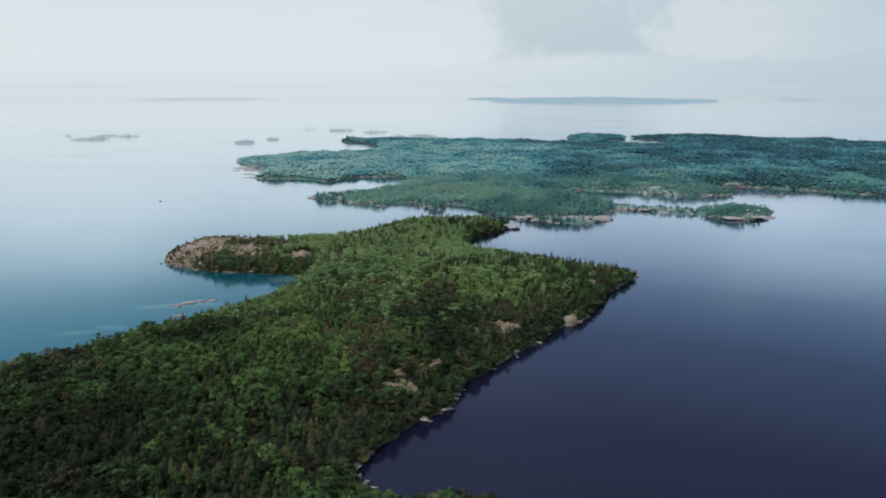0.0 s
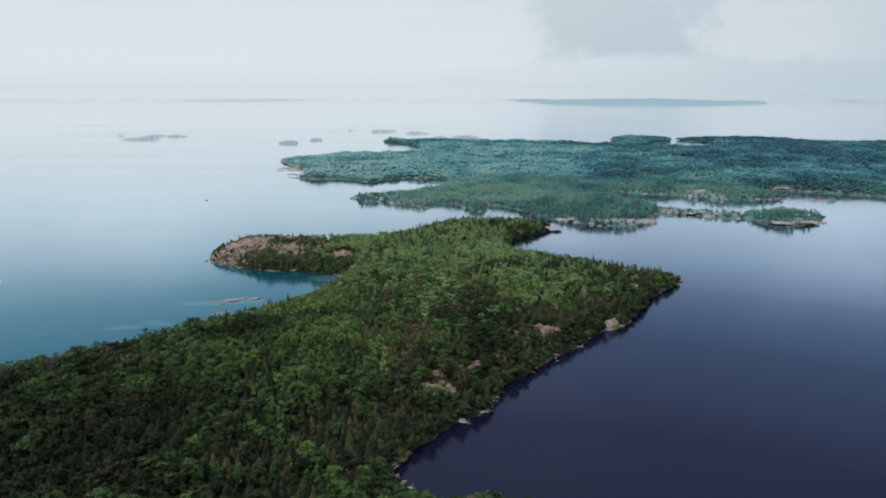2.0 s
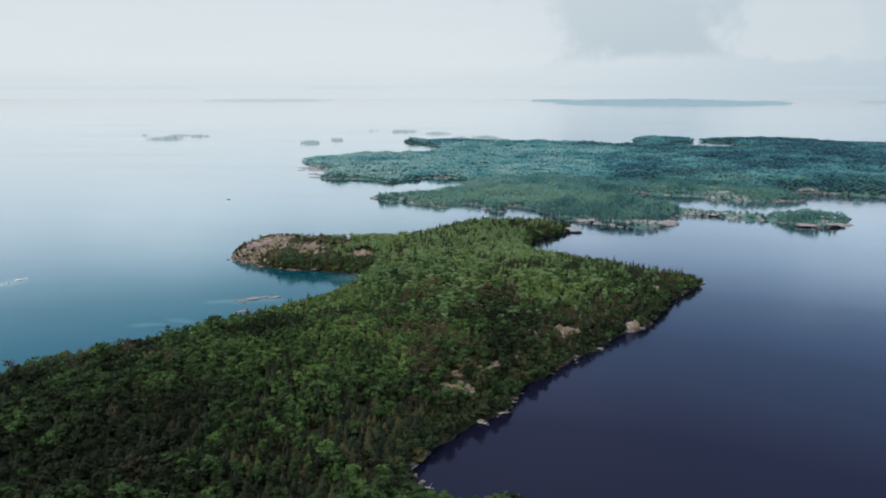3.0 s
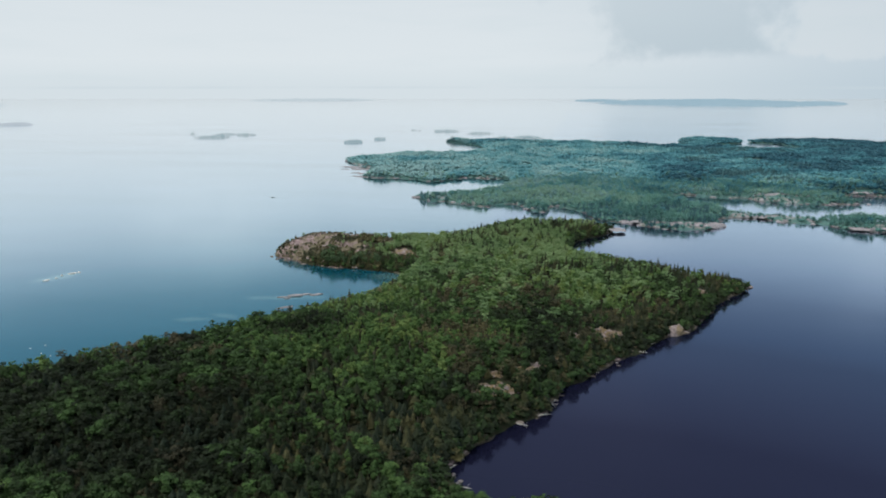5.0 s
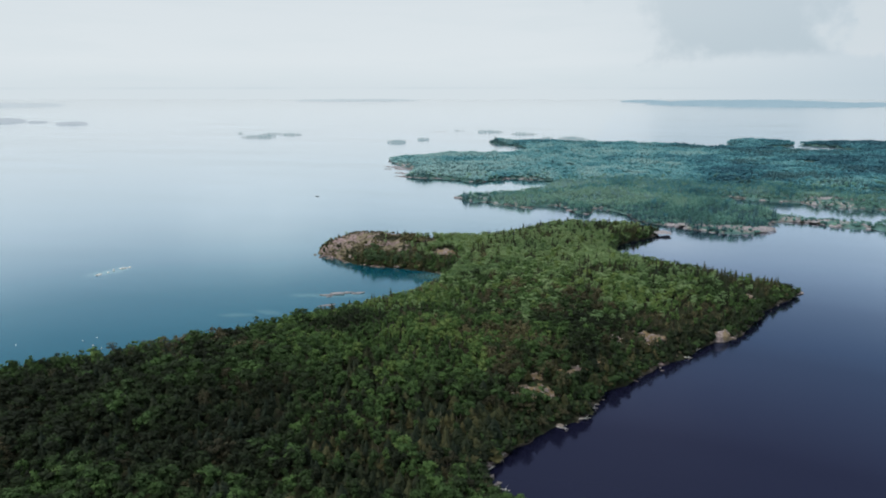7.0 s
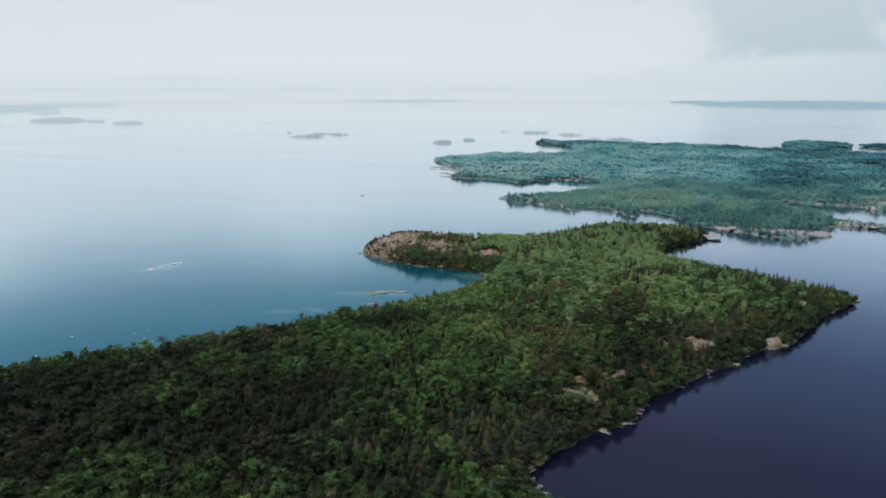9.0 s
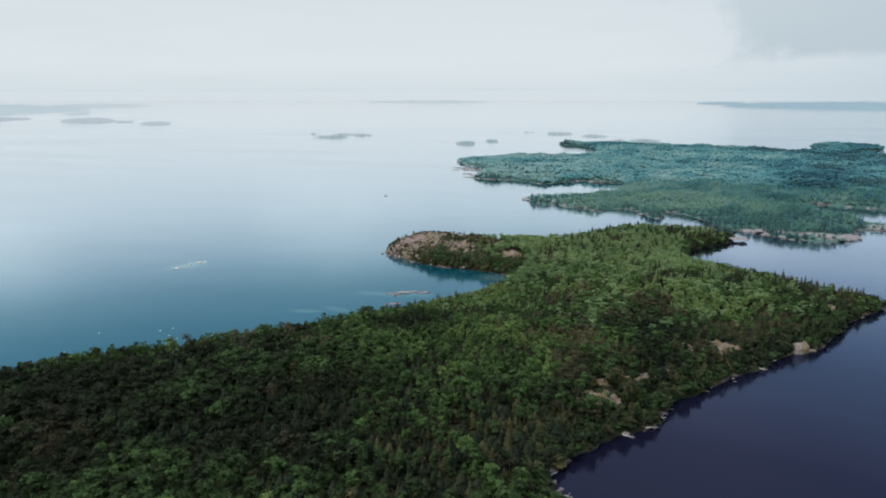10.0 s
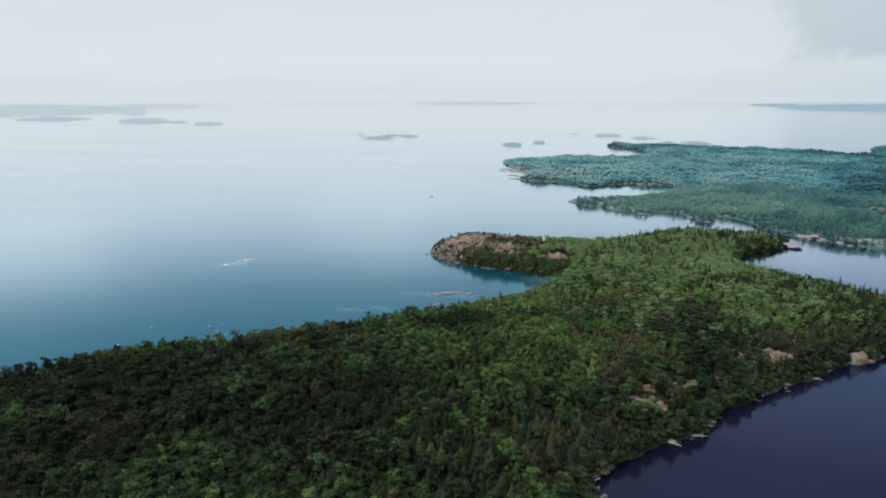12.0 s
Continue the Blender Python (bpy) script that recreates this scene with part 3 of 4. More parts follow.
LOD = {
    "mound": ([], [], [mound_crown(RNG, 3) for _ in range(12)]),
    "leaf": ([broadleaf(RNG, 8, 20, 0.35, (OCT_V, OCT_F)) for _ in range(12)], [broadleaf(RNG, 5, 12, 0.44, (OCT_V, OCT_F)) for _ in range(12)], [simple_crown(RNG, 14) for _ in range(12)]),
    "needle": ([conifer(RNG, 9, 7) for _ in range(5)], [conifer(RNG, 6, 5) for _ in range(5)], [conifer(RNG, 4, 3) for _ in range(5)]),
    "dry": ([broadleaf(RNG, 7, 24, 0.27, (OCT_V * 0.4, OCT_F), (0.3, 0.3, 1.6)) for _ in range(4)], [broadleaf(RNG, 5, 13, 0.40, (OCT_V * 0.4, OCT_F), (0.3, 0.3, 1.6)) for _ in range(4)], [simple_crown(RNG, 12, 0.8) for _ in range(3)]),
}


def grove(name, kind, level, x, y, z, size, tall, tint, mat, label, group=""):
    """Many trees of one kind as one piece of woodland."""
    if not len(x):
        return
    shapes = LOD[kind][level]
    which = RNG.integers(0, len(shapes), len(x))
    turn = RNG.uniform(0, 2 * math.pi, len(x))
    vs, fs, ts, k = [], [], [], 0
    for i, (v, f) in enumerate(shapes):
        pick = np.where(which == i)[0]
        if not len(pick):
            continue
        c, s = np.cos(turn[pick])[:, None], np.sin(turn[pick])[:, None]
        sz = size[pick][:, None]
        p = np.stack([(v[:, 0] * c - v[:, 1] * s) * sz + x[pick][:, None], (v[:, 0] * s + v[:, 1] * c) * sz + y[pick][:, None], v[:, 2] * tall[pick][:, None] + z[pick][:, None]], -1)
        vs.append(p.reshape(-1, 3))
        fs.append((f[None] + (np.arange(len(pick)) * len(v))[:, None, None] + k).reshape(-1, 3))
        ts.append(np.repeat(tint[pick], len(v)))
        k += len(pick) * len(v)
    tint_all = np.concatenate(ts)
    ob = new(name, mesh_of(name, np.concatenate(vs), np.concatenate(fs), mat, False, {"tint": tint_all, "solo": np.zeros(len(tint_all))}))
    tagged(ob, label, "woods", group, "stuff")


def scatter(land, step, lo, hi, seed):
    """Jittered places for trees on land, with their ground height and distance from the coast."""
    rng = np.random.default_rng(seed)
    gx, gy = np.meshgrid(np.arange(lo[0], hi[0], step), np.arange(lo[1], hi[1], step))
    x = gx.ravel() + rng.uniform(-0.48, 0.48, gx.size) * step
    y = gy.ravel() + rng.uniform(-0.48, 0.48, gx.size) * step
    d = land.depth(x, y)
    on = d > 0.3
    x, y, d = x[on], y[on], d[on]
    z = land.height(x, y, d)
    free = land.bare(x, y, np.maximum(d, 6.0))
    keep = rng.uniform(size=len(x)) > np.clip(free * 1.25, 0, 0.93)
    for cx, cy, r in land.clear:
        keep &= (x - cx) ** 2 + ((y - cy) / 1.25 + 1.5) ** 2 > (r * rng.uniform(0.8, 1.25, len(x))) ** 2
    keep &= rng.uniform(size=len(x)) < np.clip(0.75 + d / 3.0 + 0.4 * value_noise(x, y, 13, 15), 0.2, 1)
    return x[keep], y[keep], z[keep] - 0.15, d[keep]


def solo_tree(name, crown_mesh, trunk_mesh, x, y, z, size, tall, turn, label, group):
    root = tagged(new(name), label, "tree", group)
    part("trunk", trunk_mesh, root)
    part("crown", crown_mesh, root)
    root.matrix_basis = Matrix.LocRotScale((x, y, z), Euler((0, 0, turn)), (size, size, tall))
    return root


def trunk(height, radius):
    """A slightly bent tapered trunk with three limbs."""
    rng = random.Random(int(height * 100))
    pieces = []

    def tube(a, b, ra, rb, sides=6):
        a, b = np.array(a, float), np.array(b, float)
        d = unit(b - a)
        s = unit(np.cross(d, (0.3, 0.9, 0.1)))
        t = np.cross(d, s)
        ring = [math.cos(q) * s + math.sin(q) * t for q in np.linspace(0, 2 * math.pi, sides, endpoint=False)]
        v = np.array([a + r * ra for r in ring] + [b + r * rb for r in ring])
        f = [(i, (i + 1) % sides, sides + (i + 1) % sides) for i in range(sides)] + [(i, sides + (i + 1) % sides, sides + i) for i in range(sides)]
        pieces.append((v, np.array(f)))
    mid = (rng.uniform(-0.15, 0.15), rng.uniform(-0.15, 0.15), height * 0.5)
    tube((0, 0, -0.3), mid, radius, radius * 0.75)
    tube(mid, (mid[0] * 2, mid[1] * 2, height * 0.9), radius * 0.75, radius * 0.25)
    for i in range(3):
        a = i * 2.1 + rng.uniform(0, 1)
        tube(mid, (math.cos(a) * 1.2, math.sin(a) * 1.2, height * 0.72), radius * 0.4, radius * 0.12, 5)
    v, f = joined(pieces)
    return mesh_of("trunk", v, f, BARK, True)


TRUNKS = {"leaf": trunk(6.2, 0.16), "needle": trunk(7.5, 0.13), "dry": trunk(5.8, 0.12)}


def plant_near():
    rng = np.random.default_rng(21)
    south = scatter(NEAR, 2.75, (-270, -150), (-78, 262), 5)
    cove = scatter(NEAR, 2.45, (-78, 120), (110, 262), 25)
    under = scatter(NEAR, 3.5, (-78, -150), (110, 120), 35)
    north = scatter(NEAR, 2.6, (-270, 262), (110, 510), 15)
    x, y, z, d = (np.concatenate(pair) for pair in zip(south, cove, under, north))
    far = np.hypot(x, y)
    ahead = (y > 96) & (y > -0.58 * x - 6)
    keep = ahead | (far < 30) | (rng.uniform(size=len(x)) < 0.3)
    x, y, z, d, far, ahead = x[keep], y[keep], z[keep], d[keep], far[keep], ahead[keep]
    patch = 0.7 * value_noise(x, y, 38, 31) + 0.6 * value_noise(x, y, 14, 32) + 1.5 * rng.uniform(-0.5, 0.5, len(x))
    edge = np.clip(1 - d / 12, 0, 1)
    # a lush stand of broad-leaved trees above the outcrops
    lush = np.exp(-(((x + 38) / 26) ** 2 + ((y - 214) / 24) ** 2)) + 0.75 * np.exp(-(((x + 84) / 24) ** 2 + ((y - 212) / 20) ** 2))
    patch = patch - 0.7 * lush
    west = (x < -70) & (d < 11)
    point = (x > -130) & (x < -70) & (y > 352) & (y < 392) & (d < 12)
    kind = np.where(patch + edge * 0.5 + 0.3 * west + 0.6 * point + 0.34 * ((x > -80) & (y < 262)) + 0.12 * (y > 262) + 0.62 * ((x > -30) & (y > 165) & (y < 375) & (d < 24)) > 0.76, 1, 0)
    dry = 0.6 * value_noise(x, y, 30, 41) + 0.6 * value_noise(x, y, 11, 42) + 1.3 * rng.uniform(-0.5, 0.5, len(x)) > 0.80 + 0.7 * lush - 0.6 * np.clip((x + 78) / 50, 0, 1) * np.clip((300 - y) / 60, 0, 1) - 0.35 * ((x > -30) & (y > 165) & (y < 375) & (d < 24)) + 0.6 * np.clip((y - 300) / 80, 0, 1)
    kind = np.where(dry & (kind == 0), 2, kind)
    size = (0.58 + 0.78 * rng.uniform(size=len(x)) ** 1.6) * np.where(kind == 1, 1.15, 1.0)
    size = size * (1 + 0.28 * value_noise(x, y, 24, 43)) * (1 - 0.10 * np.clip((y - 215) / 130, 0, 1)) * np.where((x > -78) & (y < 262), 0.85, 1.0)
    tall = (0.50 + 0.36 * size) * rng.uniform(0.9, 1.15, len(x)) * np.where(kind == 1, rng.uniform(0.45, 0.85, len(x)) + 0.04 * (y > 262), np.where(y > 255, 0.78, 0.9))
    size, tall = np.where(west & (kind == 1), size * 1.45, size), np.where(west & (kind == 1), tall * 0.92, tall)
    spit = (x > -26) & (y < 157)
    size, tall = np.where(spit, size * 0.75, size), np.where(spit, tall * 0.6, tall)
    slope = (kind == 1) & (x > -80) & (y < 262)
    size, tall = np.where(slope, size * 1.15, size), np.where(slope, tall * 0.86, tall)
    # wind keeps the trees on the western point low
    low = np.clip(1 - np.hypot(x + 150, y - 400) / 75, 0, 1)
    barren = np.clip((-88 - x) / 26, 0, 0.95) * (y > 340) * np.where((x > -134) & (d < 9) & (y < 395) & (kind == 1), 0.15, 1.0)
    size, tall = size * (1 - 0.45 * low), tall * (1 - 0.6 * low) * np.clip(0.6 + d / 14, 0, 1)
    # the tint paints haze in northwards and lens falloff into the southwest
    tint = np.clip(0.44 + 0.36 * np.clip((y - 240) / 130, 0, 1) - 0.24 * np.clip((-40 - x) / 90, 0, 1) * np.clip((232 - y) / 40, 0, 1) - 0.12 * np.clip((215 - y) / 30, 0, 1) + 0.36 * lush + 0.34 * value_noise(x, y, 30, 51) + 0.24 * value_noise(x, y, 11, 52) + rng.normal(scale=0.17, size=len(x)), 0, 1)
    # conifers darker in the north; in the west the falloff is painted again
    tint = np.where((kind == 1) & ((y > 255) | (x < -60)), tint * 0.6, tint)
    level = np.where(far < 236, 0, 1)
    level = np.where(~ahead & (far > 30), 2, level)
    level = np.where(rng.uniform(size=len(x)) < barren, -1, level)
    # the trees that stand alone as things: a stretch along the near cove
    stretch = np.where((x > -75) & (x < 14) & (y > 150) & (y < 215))[0]
    stretch = stretch[np.argsort(y[stretch])][:300]
    alone = np.zeros(len(x), bool)
    alone[stretch] = True
    # hazed leaves grow commoner northwards, with the distance
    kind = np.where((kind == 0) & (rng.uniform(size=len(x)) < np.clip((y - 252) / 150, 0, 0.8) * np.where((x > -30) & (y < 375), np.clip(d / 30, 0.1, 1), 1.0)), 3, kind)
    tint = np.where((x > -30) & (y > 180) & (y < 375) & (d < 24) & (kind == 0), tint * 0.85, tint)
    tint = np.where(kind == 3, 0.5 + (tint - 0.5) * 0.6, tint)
    names = ("leaf", "needle", "dry", "leaf")
    leaf_mats = (LEAF, NEEDLE, DRY, PALE_LEAF)
    words = ("broad-leaved tree with a rounded green crown in the woods", "narrow dark green conifer with a pointed top", "thin olive-brown tree with a sparse crown", "broad-leaved tree with a rounded crown, paled by painted haze")
    things = ("broadleaf_tree", "conifer_tree", "sparse_tree", "poplar_tree")
    woods = ("broadleaf_woods", "conifer_woods", "sparse_woods", "poplar_woods")
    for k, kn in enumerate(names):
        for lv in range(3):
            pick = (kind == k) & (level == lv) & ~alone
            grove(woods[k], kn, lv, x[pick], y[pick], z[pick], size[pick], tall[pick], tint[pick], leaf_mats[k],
                  ("dense green broad-leaved woods on the island", "dark pointed conifers among the island woods", "olive-brown thin trees among the island woods", "broad-leaved woods in the north of the island, paled by painted haze")[k])
        crowns = [mesh_of("crown", v, f, leaf_mats[k], False, {"tint": np.full(len(v), -0.02), "solo": np.full(len(v), 0.85)}) for v, f in LOD[kn][0]]
        first = [None] * len(crowns)
        for n, i in enumerate(np.where(alone & (kind == k))[0]):
            c, turn = n % len(crowns), rng.uniform(0, 6.28)
            if first[c] is None:
                first[c] = solo_tree(things[k], crowns[c], TRUNKS[kn], x[i], y[i], z[i], size[i], tall[i], turn, words[k], "trees by the cove")
            else:
                t = copy_thing(first[c], pose(x[i], y[i], z[i], 0, 0, math.degrees(turn)))
                t.scale = (size[i], size[i], tall[i])


def plant_point():
    """A dark belt of conifers along the southern foot of the western point."""
    rng = np.random.default_rng(27)
    foot = np.array([(-127, 373), (-116, 369), (-104, 367), (-91, 366), (-84, 364), (-70, 361)], float)
    k, f = rng.choice([0, 1, 2, 3, 4], 170, p=[0.25, 0.25, 0.15, 0.1, 0.25]), rng.uniform(size=(170, 1))
    p = foot[k] * (1 - f) + foot[k + 1] * f
    x, y = p[:, 0] + rng.normal(scale=1.8, size=170), p[:, 1] + rng.uniform(0.3, 9.0, 170)
    d = NEAR.depth(x, y)
    x, y, d = x[d > 0.6], y[d > 0.6], d[d > 0.6]
    size = rng.uniform(0.8, 1.25, len(x)) * np.where(x > -90, 0.75, 1.0)
    tall, z, spire = size * rng.uniform(0.45, 0.75, len(x)), NEAR.height(x, y, d) - 0.2, rng.uniform(size=len(x)) < 0.45
    # the PALE_LEAF share carries the painted haze here too
    for kind, mat, pick, shade, words in (("needle", NEEDLE, spire, (0.45, 0.95), "dark conifers at the foot of the western point"),
                                          ("leaf", LEAF, ~spire & (size < 0.95), (0.42, 0.72), "dark green trees at the foot of the western point"),
                                          ("leaf", PALE_LEAF, ~spire & (size >= 0.95), (-0.1, 0.15), "pale green trees at the foot of the western point")):
        grove("conifer_woods" if kind == "needle" else "broadleaf_woods", kind, 1, x[pick], y[pick], z[pick], size[pick], tall[pick], rng.uniform(*shade, pick.sum()), mat, words)


def plant_far():
    """The mainland woods: dense rounded crowns, dark conifers towards the water, lower trees on the outer points."""
    rng = np.random.default_rng(22)
    x, y, z, d = (np.concatenate(pair) for pair in zip(scatter(FAR, 3.15, (-280, 480), (700, 760), 6), scatter(FAR, 3.6, (-280, 760), (900, 1380), 7)))
    shown = x < 0.66 * y + 25
    x, y, z, d = x[shown], y[shown], z[shown], d[shown]
    patch = value_noise(x, y, 60, 61) + 0.6 * value_noise(x, y, 22, 62) + 0.9 * rng.uniform(-0.5, 0.5, len(x))
    kind = np.where(patch + np.clip(1 - d / 10, 0, 1) * (0.6 + value_noise(x, y, 28, 63)) > 0.66, 1, 0)
    back = y > 760
    size = (0.62 + 0.62 * rng.uniform(size=len(x)) ** 1.6) * np.where(back, 1.4, 1.0)
    tall = (0.62 + 0.20 * value_noise(x, y, 40, 66) + 0.24 * value_noise(x, y, 13, 67)) * rng.uniform(0.75, 1.25, len(x)) * np.clip(rng.uniform(0.6, 0.95, len(x)) + d / 40, 0, 1)
    tall = tall * np.clip((x + 330) / 150, 0.6, 1) * np.where((y < 590) & (x > 138) & (x < 205), 0.5, 1.0)
    # the tint also paints thicker haze over the western woods
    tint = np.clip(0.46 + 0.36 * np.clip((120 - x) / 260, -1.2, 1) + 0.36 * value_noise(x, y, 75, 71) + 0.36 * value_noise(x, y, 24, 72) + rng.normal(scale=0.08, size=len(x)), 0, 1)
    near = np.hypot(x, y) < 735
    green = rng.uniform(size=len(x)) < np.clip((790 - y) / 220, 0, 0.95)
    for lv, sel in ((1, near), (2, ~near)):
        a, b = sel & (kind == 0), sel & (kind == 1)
        for pick, mat, words in ((a & green, SHORE_LEAF if lv == 1 else WOODS_LEAF, "green woods close to the mainland shore"), (a & ~green, FAR_LEAF, "woods on the mainland, bluish from painted haze")):
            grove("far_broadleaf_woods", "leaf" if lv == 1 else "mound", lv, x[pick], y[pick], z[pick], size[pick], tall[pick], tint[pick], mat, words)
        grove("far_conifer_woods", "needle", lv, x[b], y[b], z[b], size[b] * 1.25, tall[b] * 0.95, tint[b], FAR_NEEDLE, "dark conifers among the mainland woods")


plant_near()
plant_point()
plant_far()

# ---------------------------------------------------------------- islets and distant islands


def islet(name, cx, cy, length, width, top, turn, trees, label, group=""):
    """A low granite islet with its own clump of trees."""
    seed = int(abs(cx) + abs(cy))
    rng = np.random.default_rng(seed)
    a, b = length / 2, width / 2
    top = top * (0.55 if cy > 1100 else 1.0)
    n = 28
    rings = np.linspace(0, 1, 8)
    c, s = math.cos(radians(turn)), math.sin(radians(turn))
    vs, fs = [], []
    for k, q in enumerate(rings):
        for i in range(n):
            w = 2 * math.pi * i / n
            out = 1 + 0.22 * float(value_noise(math.cos(w) * 2.1 + seed, math.sin(w) * 2.1, 1.0, 4))
            u, v = math.cos(w) * a * q * out * 1.08, math.sin(w) * b * q * out * 1.08
            z = top * (1 - q ** 2.6) * 0.8 - 0.3 + 0.25 * top * float(value_noise(u, v, 5.0, 6)) * (1 - q)
            vs.append((u * c - v * s, u * s + v * c, z))
        if k:
            o, p = (k - 1) * n, k * n
            fs += [(o + i, p + i, p + (i + 1) % n, o + (i + 1) % n) for i in range(n)]
    root = tagged(new(name), label, "islet", group)
    root.location = (cx, cy, 0)
    # beyond 1100 m the rock glows with painted haze
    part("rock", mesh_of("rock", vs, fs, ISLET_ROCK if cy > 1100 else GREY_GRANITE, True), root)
    if trees:
        m = max(5, int(length * width / 6 * trees))
        r, w = np.sqrt(rng.uniform(0, 0.80, m)), rng.uniform(0, 6.28, m)
        u, v = np.cos(w) * a * r, np.sin(w) * b * r
        pieces = []
        for i in range(m):
            kind = "needle" if rng.uniform() < 0.45 else "leaf"
            tv, tf = LOD[kind][2][rng.integers(0, 3)]
            k = rng.uniform(0.5, 0.85) * (1 - 0.35 * r[i])
            pieces.append(((tv - (0, 0, 1.6 if kind == "leaf" else 0.6)) * (k * 1.15, k * 1.15, k * (rng.choice((0.3, 0.5, 0.65, 1.15)) if cy > 1100 else 0.8)) + (u[i] * c - v[i] * s, u[i] * s + v[i] * c, top * (1 - r[i] ** 2.6) - 0.4), tf))
        tv, tf = joined(pieces)
        # far trees glow likewise; nearer ones take the hazed leaf colour
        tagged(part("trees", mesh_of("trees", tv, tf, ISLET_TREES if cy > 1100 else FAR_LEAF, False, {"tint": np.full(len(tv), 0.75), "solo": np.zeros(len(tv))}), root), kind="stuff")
    return root


ISLETS = "small islets off the mainland"
islet("islet", -725, 1381, 14, 10, 2.2, 20, 0.5, "tiny granite islet with a few low trees", ISLETS)
islet("islet", -640, 1290, 74, 26, 2.5, 24, 0.5, "long low granite islet thinly covered in trees", ISLETS)
islet("islet", -602, 1362, 40, 22, 2.4, 20, 0.6, "low wooded granite islet", ISLETS)
islet("islet", -650, 1375, 46, 16, 2.0, 24, 0.5, "low wooded granite islet", ISLETS)
islet("islet", -339, 1216, 38, 26, 2.5, 15, 1.3, "rounded wooded granite islet", ISLETS)
islet("islet", -309, 1290, 23, 18, 2.2, 15, 1.2, "small wooded granite islet", ISLETS)
islet("rock_reef", -330, 1535, 40, 12, 1.6, 12, 0.0, "bare granite reef just above the water", "bare reefs")
islet("rock_reef", -290, 1560, 30, 10, 1.6, 12, 0.2, "bare granite reef just above the water", "bare reefs")
islet("rock_reef", -300, 1480, 8, 5, 1.2, 12, 0.0, "bare granite reef just above the water", "bare reefs")
islet("islet", -219, 1535, 62, 14, 2.2, 8, 0.7, "long thin wooded reef", ISLETS)
islet("islet", -141, 1482, 62, 14, 2.0, 5, 0.5, "long thin wooded reef", ISLETS)
islet("islet", -85, 1352, 30, 14, 2.2, 3, 0.9, "small wooded islet close to the mainland", ISLETS)
islet("islet", -38, 1364, 62, 20, 2.4, 3, 1.1, "small wooded islet close to the mainland", ISLETS)
islet("islet", -222, 846, 13, 9, 1.6, 20, 0.8, "tiny islet with a clump of trees beside the mainland point", ISLETS)
islet("rock_reef", -198, 757, 44, 8, 1.1, -20, 0.0, "long bare granite bar just above the water", "bare reefs")
islet("rock_reef", 95, 1430, 34, 8, 1.2, -10, 0.0, "bare granite reef just above the water", "bare reefs")
islet("rock_reef", 300, 634, 30, 6, 1.2, -8, 0.2, "long bare granite bar just above the water", "bare reefs")
islet("islet", 765, 1300, 9, 9, 1.0, 0, 0.3, "tiny islet with a single clump of trees", ISLETS)


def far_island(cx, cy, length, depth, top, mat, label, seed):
    """A wooded island kilometres away: a bumpy canopy over a ragged outline, its long side across the line of sight."""
    turn = math.atan2(-cx, cy)
    nx, ny = max(24, int(length / 9)), 22
    u, v = np.meshgrid(np.linspace(-1, 1, nx), np.linspace(-1, 1, ny))
    ux, vy = u * length / 2, v * depth / 2
    rim = 1 - (np.abs(u) ** 1.7 + np.abs(v) ** 2.2) + 0.30 * value_noise(ux + seed * 37, vy, length * 0.11, seed) + 0.15 * value_noise(ux, vy + seed * 11, length * 0.035, seed + 1)
    canopy = top * (1 - 0.55 * u * u) * np.clip(rim * 2.4, 0, 1) ** 0.7 * (0.82 + 0.14 * value_noise(ux, vy, 60, seed + 2) + 0.20 * value_noise(ux, vy, 12, seed + 3))
    rim[[0, -1], :], rim[:, [0, -1]] = -1.0, -1.0
    z = np.where(rim > 0, canopy + 1.5, -3.0)
    c, s = math.cos(turn), math.sin(turn)
    verts = np.stack([ux * c - vy * s, ux * s + vy * c, z], -1).reshape(-1, 3)
    idx = np.arange(nx * ny).reshape(ny, nx)
    quads = np.stack([idx[:-1, :-1], idx[:-1, 1:], idx[1:, 1:], idx[1:, :-1]], -1).reshape(-1, 4)
    quads = quads[rim.ravel()[quads].max(1) > 0]
    ob = new("far_island", mesh_of("far_island", verts, quads, mat, False))
    ob.location = (cx, cy, 0)
    tagged(ob, label, "island", "islands on the horizon")


PALE, BLUE = "pale wooded island far out in the haze", "low wooded island on the horizon, blue-grey with haze"
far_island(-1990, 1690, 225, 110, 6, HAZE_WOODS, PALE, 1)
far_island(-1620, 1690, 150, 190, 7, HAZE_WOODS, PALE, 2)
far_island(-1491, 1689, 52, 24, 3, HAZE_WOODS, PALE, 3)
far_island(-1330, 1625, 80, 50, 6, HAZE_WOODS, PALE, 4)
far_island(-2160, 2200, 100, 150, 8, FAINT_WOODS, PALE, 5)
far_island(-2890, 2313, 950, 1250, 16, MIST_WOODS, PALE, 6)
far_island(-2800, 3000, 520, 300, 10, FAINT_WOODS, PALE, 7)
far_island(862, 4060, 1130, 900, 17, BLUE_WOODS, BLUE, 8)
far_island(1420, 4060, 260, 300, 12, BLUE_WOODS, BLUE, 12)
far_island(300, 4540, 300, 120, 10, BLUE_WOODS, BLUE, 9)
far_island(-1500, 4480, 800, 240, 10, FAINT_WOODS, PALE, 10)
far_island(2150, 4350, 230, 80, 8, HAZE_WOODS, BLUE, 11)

# ---------------------------------------------------------------- shrubs, rocks and shore


